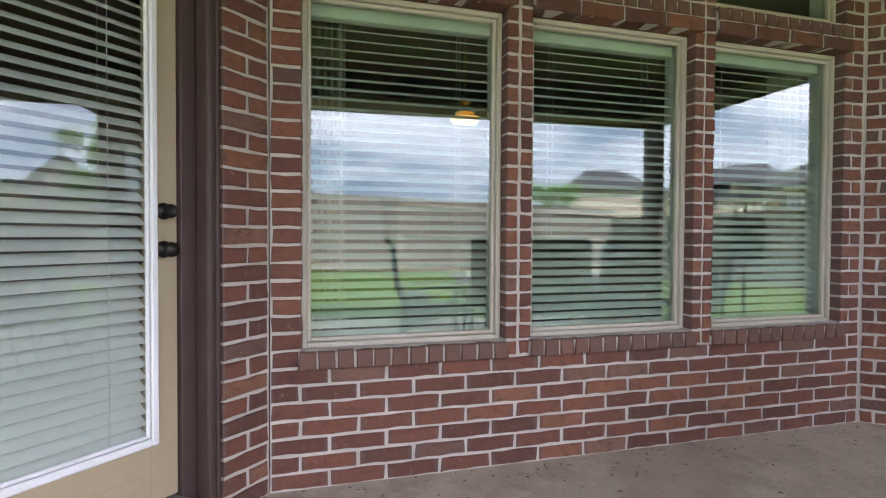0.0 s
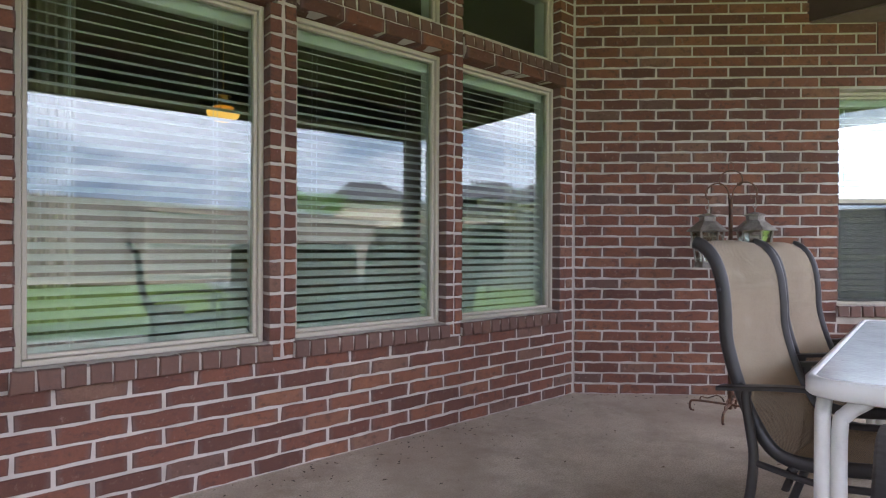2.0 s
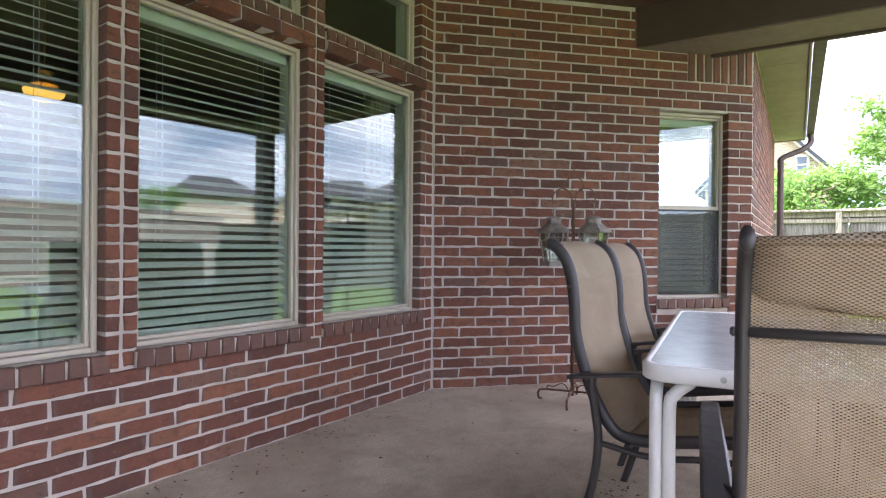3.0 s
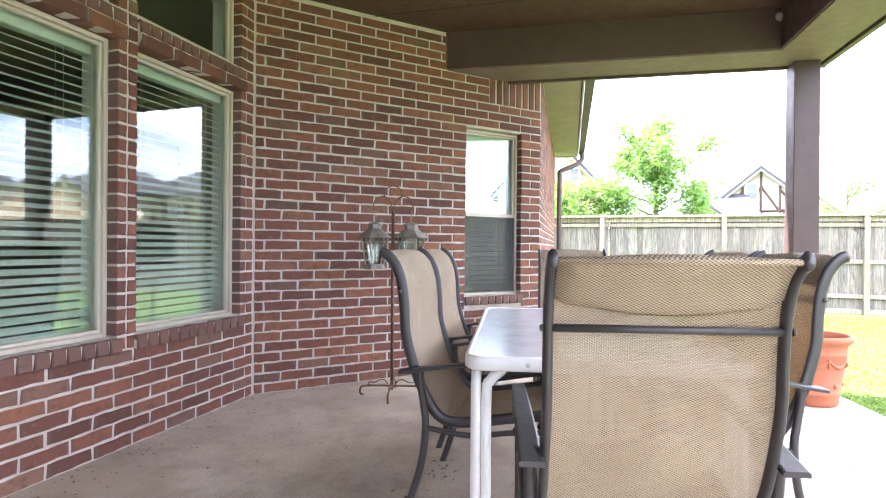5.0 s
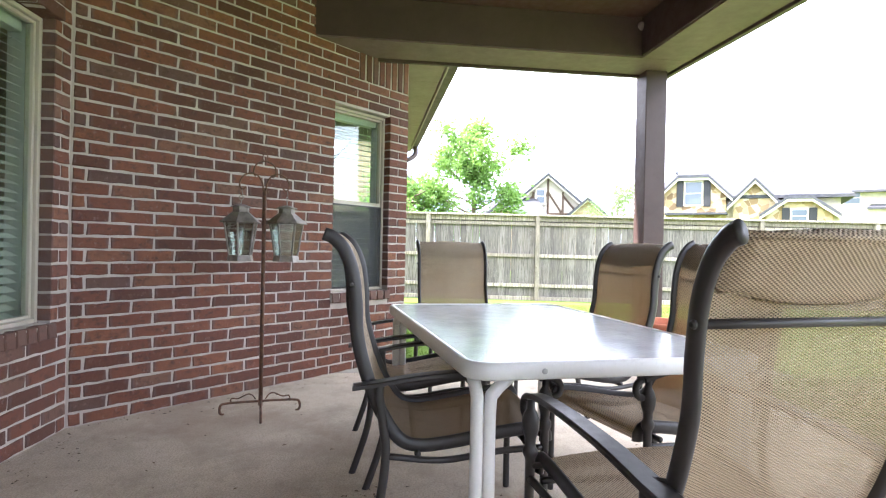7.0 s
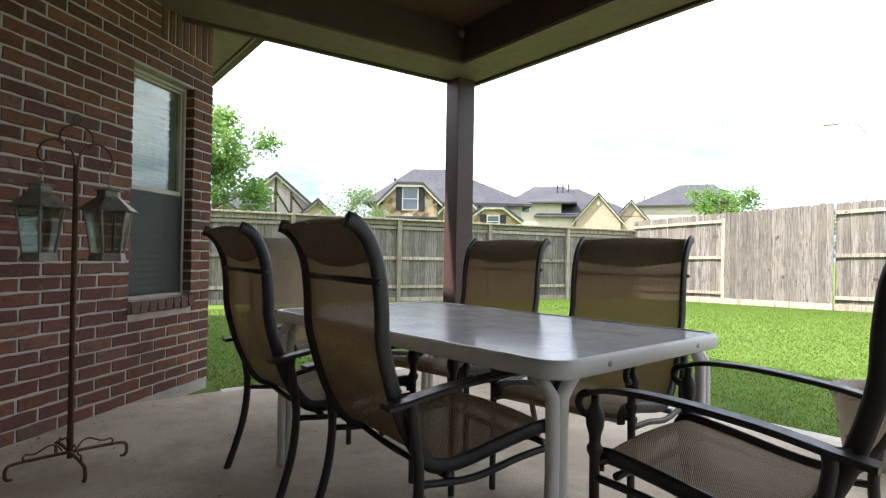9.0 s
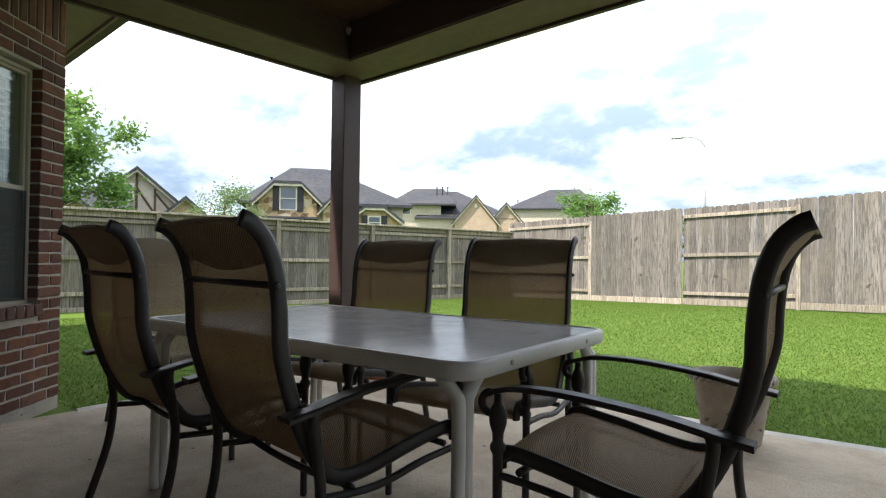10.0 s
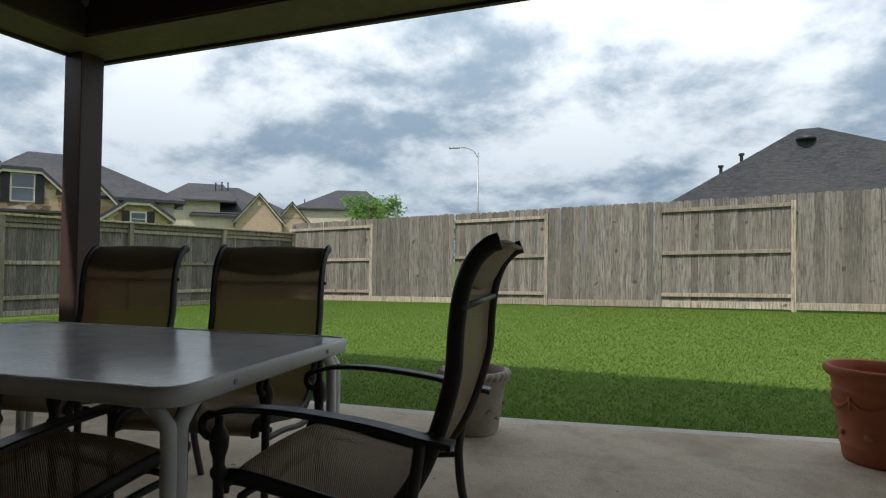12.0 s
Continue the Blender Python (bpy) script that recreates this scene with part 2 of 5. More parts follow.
def box(bm, lo, hi, m=None, bevel=0.0, seg=1):
    v = bmesh.ops.create_cube(bm, size=1.0)["verts"]
    for q in v:
        q.co = Vector((lo[i] + (hi[i] - lo[i]) * (q.co[i] + 0.5) for i in range(3)))
    if bevel > 0:
        es = list({e for q in v for e in q.link_edges})
        r = bmesh.ops.bevel(bm, geom=es, offset=bevel, segments=seg, profile=0.5, affect="EDGES")
        v = list({q for f in r["faces"] for q in f.verts} | {q for q in v if q.is_valid})
    if m is not None:
        bmesh.ops.transform(bm, matrix=m, verts=v)
    return v


def boxed(lo, hi, bevel=0.0, seg=1, m=None):
    bm = bmesh.new()
    box(bm, lo, hi, m, bevel, seg)
    return bm


def tube(bm, pts, radius, sides=8, flat=1.0, cap=True, closed=False, side_dir=None):
    """A round or oval rod along points; radius may be a list. flat squeezes it across side_dir."""
    pts = [Vector(p) for p in pts]
    n = len(pts)
    rad = radius if isinstance(radius, (list, tuple)) else [radius] * n
    rings = []
    prev = None
    for i, p in enumerate(pts):
        a = pts[i - 1] if (i > 0 or closed) else p
        b = pts[(i + 1) % n] if (i < n - 1 or closed) else p
        t = (b - a).normalized()
        if side_dir is not None:
            u = Vector(side_dir)
        elif prev is None:
            u = Vector((0, 0, 1)) if abs(t.z) < 0.9 else Vector((1, 0, 0))
        else:
            u = prev
        u = (u - t * u.dot(t)).normalized()
        prev = u
        w = t.cross(u)
        rings.append([bm.verts.new(p + rad[i] * (u * math.cos(k * math.tau / sides) * flat + w * math.sin(k * math.tau / sides))) for k in range(sides)])
    for i in range(n if closed else n - 1):
        r0, r1 = rings[i], rings[(i + 1) % n]
        for k in range(sides):
            bm.faces.new((r0[k], r0[(k + 1) % sides], r1[(k + 1) % sides], r1[k]))
    if cap and not closed:
        bm.faces.new(rings[0][::-1])
        bm.faces.new(rings[-1])


def smooth_line(ctrl, per=6):
    """Catmull-Rom through control points."""
    c = [Vector(p) for p in ctrl]
    c = [c[0] * 2 - c[1]] + c + [c[-1] * 2 - c[-2]]
    out = []
    for i in range(1, len(c) - 2):
        for k in range(per):
            t = k / per
            p0, p1, p2, p3 = c[i - 1], c[i], c[i + 1], c[i + 2]
            out.append(0.5 * (2 * p1 + (p2 - p0) * t + (2 * p0 - 5 * p1 + 4 * p2 - p3) * t * t + (3 * p1 - p0 - 3 * p2 + p3) * t ** 3))
    out.append(c[-2])
    return out


def lathe(bm, profile, sides=24, m=None):
    rings = []
    for r, z in profile:
        rings.append([bm.verts.new((r * math.cos(k * math.tau / sides), r * math.sin(k * math.tau / sides), z)) for k in range(sides)])
    for a, b in zip(rings, rings[1:]):
        for k in range(sides):
            bm.faces.new((a[k], a[(k + 1) % sides], b[(k + 1) % sides], b[k]))
    if profile[0][0] > 1e-4:
        bm.faces.new(rings[0][::-1])
    if profile[-1][0] > 1e-4:
        bm.faces.new(rings[-1])
    if m is not None:
        bmesh.ops.transform(bm, matrix=m, verts=[v for r in rings for v in r])
    bmesh.ops.recalc_face_normals(bm, faces=bm.faces)


def slab(bm, corners, z0, z1):
    lo = [bm.verts.new((x, y, z0)) for x, y in corners]
    hi = [bm.verts.new((x, y, z1)) for x, y in corners]
    n = len(lo)
    bm.faces.new(lo[::-1])
    bm.faces.new(hi)
    for i in range(n):
        bm.faces.new((lo[i], lo[(i + 1) % n], hi[(i + 1) % n], hi[i]))
    bmesh.ops.recalc_face_normals(bm, faces=bm.faces)


def structure(name, bm, mat, label, category, m=None, smooth=False):
    ob = link(name, bm, mat, None, smooth)
    if m is not None:
        ob.matrix_world = m
    return tagged(ob, label, category, kind="structure")


# ---- the plan ----
COURSE, BRICK_L, JOINT = 0.0762, 0.254, 0.014
XC = 3.39                              # inner corner between the window wall and the angled wall
A2 = radians(43.0)
W2_LEN = 2.74
CEIL = 3.0
OC = (XC + W2_LEN * math.cos(A2), -W2_LEN * math.sin(A2))     # outer corner of the angled wall
F_W1 = pose(0, 0, 0)
F_W2 = Matrix.Translation((XC, 0, 0)) @ Matrix.Rotation(-A2, 4, "Z")
WD_LEN = 2.6
F_WD = Matrix.Translation((-WD_LEN * math.sqrt(0.5), -WD_LEN * math.sqrt(0.5), 0)) @ Matrix.Rotation(radians(45), 4, "Z")
R_P = radians(3.3)                     # the porch and the wing are turned a little against the window wall
F_W3 = Matrix.Translation((OC[0], OC[1], 0)) @ Matrix.Rotation(R_P, 4, "Z")
W3_LEN = 5.2
RECESS = 0.066

# openings: (s0, s1, z0, z1) along each wall
OPEN_W1 = [(0.133, 1.085, 0.605, 2.195), (1.222, 2.172, 0.605, 2.195), (2.302, 3.235, 0.605, 2.195),
           (0.133, 1.085, 2.37, 2.86), (1.222, 2.172, 2.37, 2.86), (2.302, 3.235, 2.37, 2.86)]
OPEN_W2 = [(1.87, 2.505, 0.655, 2.19)]
DOOR_S0, DOOR_S1, DOOR_Z = WD_LEN - 1.50, WD_LEN - 0.245, 2.30
OPEN_WD = [(DOOR_S0, DOOR_S1, -0.1, DOOR_Z)]


def wall_backing(name, m, length, z0, z1, thick, openings, label):
    """The mortar-faced core of a brick wall, with its openings cut through."""
    bm = bmesh.new()
    g = 0.006
    cuts = sorted({0.0, length} | {s - g for o in openings for s in o[:1]} | {s + g for o in openings for s in o[1:2]})
    zc = sorted({z0, z1} | {o[2] - g for o in openings if o[2] > z0} | {o[3] + g for o in openings})
    for a, b in zip(cuts, cuts[1:]):
        run = None
        for c, d in zip(zc, zc[1:]):
            s, z = (a + b) / 2, (c + d) / 2
            hole = any(o[0] - g < s < o[1] + g and o[2] - g < z < o[3] + g for o in openings)
            if hole:
                if run:
                    box(bm, (a, 0.007, run[0]), (b, thick, run[1]))
                run = None
            else:
                run = (run[0], d) if run else (c, d)
        if run:
            box(bm, (a, 0.007, run[0]), (b, thick, run[1]))
    return structure(name, bm, M_mortar, label, "wall", m)


wall_backing("wall_window", F_W1, XC + 0.08, -0.15, 3.15, 0.24, OPEN_W1, "red brown brick house wall with pale mortar and three windows").name = "wall_1"
wall_1 = bpy.data.objects["wall_1"]
wall_2 = wall_backing("wall_2", F_W2, W2_LEN, -0.25, 3.15, 0.24, OPEN_W2, "angled red brown brick wall with one narrow window")
wall_3 = wall_backing("wall_3", F_WD, WD_LEN, -0.15, 3.15, 0.24, OPEN_WD, "angled brick wall around the patio door")
wall_4 = wall_backing("wall_4", F_W3, W3_LEN, -0.3, 3.3, 0.24, [], "brick side wall of the house beyond the porch")

wall_backing("wall_5", Matrix.Translation((-6.6, -WD_LEN * math.sqrt(0.5), 0)), 6.6 - WD_LEN * math.sqrt(0.5), -0.15, 3.15, 0.24, [], "plain house wall beyond the patio door")
wall_backing("wall_6", Matrix.Translation((-6.6, 5.4, 0)) @ Matrix.Rotation(radians(-90), 4, "Z"), 7.2, -0.15, 3.15, 0.2, [], "plain end wall of the house")

# ---- porch: slab, beams, post, ceiling ----
POST = (5.17, -4.075)
ux, uy = math.cos(R_P), math.sin(R_P)
F_PORCH = Matrix.Translation((POST[0], POST[1], 0)) @ Matrix.Rotation(R_P, 4, "Z")
BEAM_Z0, BEAM_Z1 = 2.668, 3.0

bm = bmesh.new()
slab(bm, [(4.80, -1.30), (4.86, -1.80), (5.02, -4.10), (4.6, -4.20), (2.7, -4.48), (1.7, -4.64), (1.1, -4.78), (-0.2, -5.10), (-6.5, -5.9), (-6.5, 0.3), (3.2, 0.3), (4.4, -0.7)], -0.22, 0.0)
structure("patio", bm, M_concrete, "weathered tan concrete patio slab with stains and grit", "patio")
# pale rounded border along the yard side
bm = bmesh.new()
edge_line = [(4.86, -1.86), (5.02, -4.09), (4.6, -4.19), (2.7, -4.47), (1.7, -4.63), (1.1, -4.77), (-0.2, -5.09), (-6.5, -5.89)]
M_edge = paint("slab_edge", (0.70, 0.67, 0.61), 0.9, 0.15)
tube(bm, [(x, y, -0.035) for x, y in edge_line], 0.05, 8)
structure("patio_edge", bm, M_edge, "pale rounded concrete edge of the patio", "kerb")

bm = bmesh.new()
slab(bm, [(-3.9, -4.76), (5.36, -4.3), (5.2, -1.6), (3.5, 0.25), (-0.2, 0.25), (-1.84, -1.6), (-3.9, -1.6)], CEIL, CEIL + 0.05)
structure("ceiling", bm, M_brown_soffit, "brown painted porch ceiling panels", "ceiling")
bm = bmesh.new()
for x in (0.6, 2.65, 4.1):
    box(bm, (x, -4.0, CEIL - 0.006), (x + 0.012, 0.0, CEIL - 0.001))
structure("ceiling_trim", bm, M_brown, "thin batten seams on the porch ceiling", "trim")

beam_1 = thing("beam_1", F_PORCH, "dark brown boxed porch beam with a lighter underside", "beam", kind="structure")
part("casing", boxed((-0.40, -0.14, BEAM_Z0 + 0.012), (0.06, 3.10, BEAM_Z1), 0.004), M_brown, beam_1)
part("underside", boxed((-0.385, -0.13, BEAM_Z0), (0.045, 3.05, BEAM_Z0 + 0.011)), M_beam_under, beam_1, "lighter painted beam underside")
part("fascia", boxed((0.061, -0.20, BEAM_Z0 - 0.02), (0.098, 3.10, BEAM_Z1 + 0.1), 0.003), M_brown, beam_1)
beam_2 = thing("beam_2", F_PORCH, "dark brown boxed porch beam along the yard side", "beam", kind="structure")
part("casing", boxed((-9.0, -0.14, BEAM_Z0 + 0.012), (-0.402, 0.30, BEAM_Z1), 0.004), M_brown, beam_2)
part("underside", boxed((-9.0, -0.13, BEAM_Z0), (-0.39, 0.285, BEAM_Z0 + 0.011)), M_beam_under, beam_2, "lighter painted beam underside")
part("fascia", boxed((-9.0, -0.178, BEAM_Z0 - 0.02), (0.098, -0.141, BEAM_Z1 + 0.1), 0.003), M_brown, beam_2)
part("drip_edge", boxed((-9.0, -0.20, BEAM_Z0 - 0.012), (0.098, -0.179, BEAM_Z0 + 0.05), 0.002), M_brown, beam_2)

post = thing("porch_post", F_PORCH, "dark brown painted square wooden porch post", "post", kind="structure")
part("shaft", boxed((-0.098, -0.098, -0.02), (0.098, 0.098, BEAM_Z0), 0.006, 2), M_brown, post)

# porch roof over all, and the eave beyond the angled wall
bm = bmesh.new()
slab(bm, [(-4.0, -4.95), (5.5, -4.45), (5.4, -1.2), (5.4, 6.0), (-7.0, 6.0), (-7.0, -2.2), (-4.0, -2.2)], 3.12, 3.2)
M_shingle = material("shingle", (0.07, 0.07, 0.075), 0.9)
set_color(M_shingle, mix(M_shingle, span(M_shingle, world_noise(M_shingle, 6, 6), 0.35, 0.65, 0, 1), (0.05, 0.05, 0.055), (0.115, 0.11, 0.11)))
structure("porch_roof", bm, M_shingle, "dark shingled roof over the porch", "roof")
bm = bmesh.new()
for k in range(5):
    box(bm, (-0.12 + k * 1.15, -0.40, 2.875), (-0.124 + (k + 1) * 1.15, 0.02, 2.895), None, 0.003)
structure("soffit", bm, M_soffit, "tan painted eave soffit panels", "soffit", F_W3)
bm = bmesh.new()
box(bm, (-0.12, -0.43, 2.855), (W3_LEN + 0.43, -0.405, 3.02), None, 0.004)
box(bm, (W3_LEN + 0.405, -0.404, 2.855), (W3_LEN + 0.43, 0.02, 3.02), None, 0.004)
structure("fascia", bm, M_soffit, "tan painted eave fascia board", "trim", F_W3)
gutter = thing("gutter", F_W3, "brown painted metal eave gutter", "gutter", kind="structure")
bm = bmesh.new()
for lo, hi in (((-0.12, -0.535, 2.90), (W3_LEN + 0.43, -0.435, 2.906)), ((-0.12, -0.541, 2.90), (W3_LEN + 0.43, -0.535, 3.01))):
    box(bm, lo, hi, None, 0.002)
tube(bm, [(-0.12, -0.541, 3.008), (W3_LEN + 0.43, -0.541, 3.008)], 0.009, 8)
part("trough", bm, M_brown, gutter)
bm = bmesh.new()
slab(bm, [(-0.12, -0.44), (W3_LEN + 0.5, -0.44), (W3_LEN + 0.5, 7.0), (-0.12, 7.0)], 3.03, 3.10)
structure("house_roof", bm, M_shingle, "dark shingled roof of the house wing", "roof", F_W3)
# ---- ground ----
def lawn_z(x, y):
    k = min(1.0, max(0.0, (-4.6 - y) / 9.5))
    return -0.085 + k * (-0.07 + 0.024 * min(18.0, max(0.0, 11.4 - x)))


M_soil = material("lawn_soil", (0.05, 0.09, 0.02), 0.95, spec=0.1)
_c = mix(M_soil, span(M_soil, world_noise(M_soil, 1.3, 6, 0.7), 0.3, 0.7, 0, 1), (0.078, 0.136, 0.022), (0.11, 0.168, 0.032))
_c = mix(M_soil, span(M_soil, world_noise(M_soil, 45, 4, 0.7), 0.4, 0.7, 0, 0.15), _c, (0.08, 0.125, 0.03))
_c = mix(M_soil, span(M_soil, world_noise(M_soil, 3.3, 4, 0.6), 0.62, 0.74, 0, 0.45), _c, (0.17, 0.185, 0.065))
set_color(M_soil, _c)
bump(M_soil, world_noise(M_soil, 90, 4, 0.7), 0.6, 0.006)
bm = bmesh.new()
xs = [-400, -150, -60, -25] + [-14 + i * 1.0 for i in range(31)] + [24, 40, 90, 200, 400]
ys = [-400, -200, -90, -45, -28] + [-18 + i * 1.0 for i in range(19)] + [4, 12, 30, 90, 200, 400]
grid = [[bm.verts.new((x, y, lawn_z(x, y))) for x in xs] for y in ys]
for j in range(len(ys) - 1):
    for i in range(len(xs) - 1):
        bm.faces.new((grid[j][i], grid[j][i + 1], grid[j + 1][i + 1], grid[j + 1][i]))
structure("ground", bm, M_soil, "mown green back lawn with dry patches", "lawn", smooth=True)

FC = Vector((11.45, -14.36, 0))
D_BACK = Vector((math.sin(radians(6.56)), math.cos(radians(6.56)), 0))
D_SIDE = Vector((-math.cos(radians(3.28)), math.sin(radians(3.28)), 0))
FP = 2.411


M_grass = material("grass_blade", (0.10, 0.19, 0.04), 0.6, spec=0.25)
_c = ramp(M_grass, island_random(M_grass), [(0.0, (0.055, 0.095, 0.016)), (0.35, (0.076, 0.136, 0.019)), (0.8, (0.124, 0.196, 0.031)), (0.94, (0.16, 0.21, 0.05)), (1.0, (0.36, 0.34, 0.13))])
set_color(M_grass, mix(M_grass, span(M_grass, world_noise(M_grass, 0.9, 5, 0.6), 0.35, 0.65, 0, 0.3), _c, (0.15, 0.225, 0.05)))
_gn, _gl, _gb = nodes_of(M_grass)
_gt, _gm = _gn.new("ShaderNodeBsdfTranslucent"), _gn.new("ShaderNodeMixShader")
_gt.inputs[0].default_value = (0.108, 0.20, 0.024, 1)
_gm.inputs[0].default_value = 0.45
_gl.new(_gb.outputs[0], _gm.inputs[1])
_gl.new(_gt.outputs[0], _gm.inputs[2])
_gl.new(_gm.outputs[0], _gn["Material Output"].inputs[0])
g_rng = np.random.default_rng(5)
N_BLADES = 430000
gx = g_rng.uniform(-7, 11.6, N_BLADES)
gk = g_rng.random(N_BLADES)
gy = np.where(gx < 5.1, -4.0 - 10.2 * gk ** 1.7, g_rng.uniform(-14, -1.9, N_BLADES))
edge_xy = [(-7.0, -5.96), (-6.5, -5.9), (-0.2, -5.10), (1.1, -4.78), (1.7, -4.64), (2.7, -4.48), (4.6, -4.20), (5.06, -4.10)]
keep = ~((gx < 5.06) & (gy > np.interp(gx, [q[0] for q in edge_xy], [q[1] for q in edge_xy]) - 0.01)) & (gx < 11.2 + 0.115 * (gy + 14.36))
gx, gy, gk = gx[keep], gy[keep], gk[keep]
ng = len(gx)
gz = -0.088 + np.clip((-4.6 - gy) / 9.5, 0, 1) * (-0.07 + 0.024 * np.clip(11.4 - gx, 0, 18))
gh = g_rng.uniform(0.012, 0.034, ng)
ga = g_rng.uniform(0, math.tau, ng)
gw = g_rng.uniform(0.0018, 0.0034, ng) * (1 + 0.8 * gk)
bx, by = g_rng.normal(0, 0.02, ng), g_rng.normal(0, 0.02, ng)
cx, sy = np.cos(ga) * gw, np.sin(ga) * gw
blade = np.empty((ng, 5, 3))
for i_, (ox, oy, kc, up) in enumerate(((0, 0, -1, 0), (0, 0, 1, 0), (0.5, 0.5, 0.7, 0.6), (0.5, 0.5, -0.7, 0.6), (1.4, 1.4, 0, 1))):
    blade[:, i_] = np.stack((gx + bx * ox + cx * kc, gy + by * oy + sy * kc, gz + gh * up), 1)
at = (np.arange(ng) * 5)[:, None]
g_faces = np.concatenate((at + [[0, 1, 2]], at + [[0, 2, 3]], at + [[3, 2, 4]])).tolist()
g_verts = blade.reshape(-1, 3).tolist()
g_me = bpy.data.meshes.new("grass")
g_me.from_pydata(g_verts, [], g_faces)
g_me.materials.append(M_grass)
tagged(new("grass", g_me), "short green lawn grass with yellowed blades", "grass", kind="stuff")
del g_verts, g_faces

# ---- fences ----
def weathered_wood(name, pick, base, warm):
    m = material(name, base, 0.85, spec=0.2)
    r = pick(m)
    c = mix(m, r, tuple(v * 0.62 for v in base), tuple(min(1, v * 1.38) for v in base))
    grain = world_noise(m, 9, 8, 0.7, (5, 5, 0.35))
    c = mix(m, span(m, grain, 0.44, 0.60, 0, 0.9), c, tuple(v * 0.38 for v in base))
    c = mix(m, span(m, world_noise(m, 14, 6, 0.7, (6, 6, 0.5)), 0.56, 0.68, 0, 0.55), c, tuple(min(1, v * 1.9) for v in base))
    c = mix(m, span(m, world_noise(m, 1.6, 4, 0.6), 0.45, 0.75, 0, 0.55), c, warm)
    c = mix(m, span(m, world_noise(m, 1.1, 4, 0.6, (1, 1, 0.4)), 0.6, 0.75, 0, 0.22), c, (0.15, 0.17, 0.09))
    knots = world_noise(m, 7, 2, 0.4, (1, 1, 0.8))
    c = mix(m, span(m, knots, 0.70, 0.76, 0, 0.8), c, (0.07, 0.05, 0.04))
    set_color(m, c)
    bump(m, grain, 0.5, 0.006)
    return m


M_picket = weathered_wood("fence_picket", object_random, (0.20, 0.181, 0.163), (0.205, 0.175, 0.142))
M_rail = weathered_wood("fence_rail", object_random, (0.36, 0.315, 0.255), (0.30, 0.245, 0.18))
p_rng = random.Random(11)


def picket_mesh(w, h):
    bm_ = bmesh.new()
    c = 0.028
    pr = [(-w / 2, 0), (w / 2, 0), (w / 2, h - c), (w / 2 - c, h), (-w / 2 + c, h), (-w / 2, h - c)]
    a = [bm_.verts.new((x, 0.0, z)) for x, z in pr]
    b = [bm_.verts.new((x, 0.016, z)) for x, z in pr]
    bm_.faces.new(a)
    bm_.faces.new(b[::-1])
    for i in range(6):
        bm_.faces.new((a[i], b[i], b[(i + 1) % 6], a[(i + 1) % 6]))
    bmesh.ops.recalc_face_normals(bm_, faces=bm_.faces)
    me = bpy.data.meshes.new("picket")
    bm_.to_mesh(me)
    bm_.free()
    me.materials.append(M_picket)
    return me


PICKETS = {hh: [picket_mesh(0.1412 + 0.0003 * i, hh - 0.13 + 0.006 * i) for i in range(3)] for hh in (1.93, 2.19)}


def fence(name, origin, d, n_panels, first, z_base, z_rise, style, label):
    """A run of fence along d; local x runs along it, local -y faces the yard."""
    nrm = Vector((-d.y, d.x, 0))
    m = Matrix(((d.x, nrm.x, 0, origin.x), (d.y, nrm.y, 0, origin.y), (0, 0, 1, 0), (0, 0, 0, 1)))
    f = thing(name, m, label, "fence", kind="structure")
    s = 0.0
    for k in range(n_panels):
        length = first if k == 0 else FP
        front = style == "mixed" and k % 2 == 1
        zb = z_base + z_rise * (s + length / 2)
        n = round(length / 0.1435)
        w = length / n
        for i in range(n):
            ob = new("picket", p_rng.choice(PICKETS[2.19 if style == "mixed" else 1.93]))
            ob.parent = f
            yy = -0.055 if front else 0.022
            ob.matrix_local = Matrix.Translation((s + (i + 0.5) * w, yy + p_rng.uniform(-0.008, 0.008), z_base + z_rise * (s + (i + 0.5) * w) + 0.13 + p_rng.uniform(-0.008, 0.008))) @ Matrix.Rotation(p_rng.uniform(-0.006, 0.006), 4, "Y")
        sl = Matrix.Translation((s, 0, zb - z_rise * length / 2)) @ Matrix.Rotation(-math.atan(z_rise), 4, "Y")
        rails = [0.22, 1.08, 1.96] if style == "mixed" else [0.34, 1.0, 1.70]
        for zr in rails:
            if front:
                continue
            hgt = 0.075
            part("rail", boxed((0.0, -0.022, zr), (length, 0.018, zr + hgt), 0.004, m=sl), M_rail, f)
        lo = (0.0, -0.072 if front else -0.03, 0.0)
        part("kickboard", boxed(lo, (length, lo[1] + 0.03, 0.135), 0.003, m=sl), M_rail, f, "pale rot board along the ground")
        if style == "capped":
            part("post", boxed((s + length - 0.045, -0.11, zb - 0.1), (s + length + 0.045, -0.024, zb + 1.90), 0.004), M_rail, f)
            part("cap", boxed((0.0, -0.12, 1.905), (length, 0.05, 1.945), 0.004, m=sl), M_rail, f, "flat cap board")
            part("trim_board", boxed((0.0, -0.03, 1.80), (length, -0.004, 1.90), 0.003, m=sl), M_rail, f)
        elif not front:
            part("post", boxed((s + length - 0.1, -0.05, zb - 0.1), (s + length - 0.015, 0.018, zb + 2.1), 0.004), M_rail, f)
        s += length
    return f


# along the back of the yard and along its side
D_BACK_REV = -D_BACK
b_start = FC + D_BACK * (2.368 + 7 * FP)
fence("fence_back", b_start, D_BACK_REV, 8, FP, -0.10, -0.004, "capped", "weathered grey cedar fence with posts and a cap rail")
fence("fence_side", FC, D_SIDE, 9, 2.903, -0.16, 0.027, "mixed", "weathered grey cedar picket fence with alternating panels")
# ---- windows and door ----
M_dark = paint("dark_room", (0.05, 0.045, 0.04), 0.9)


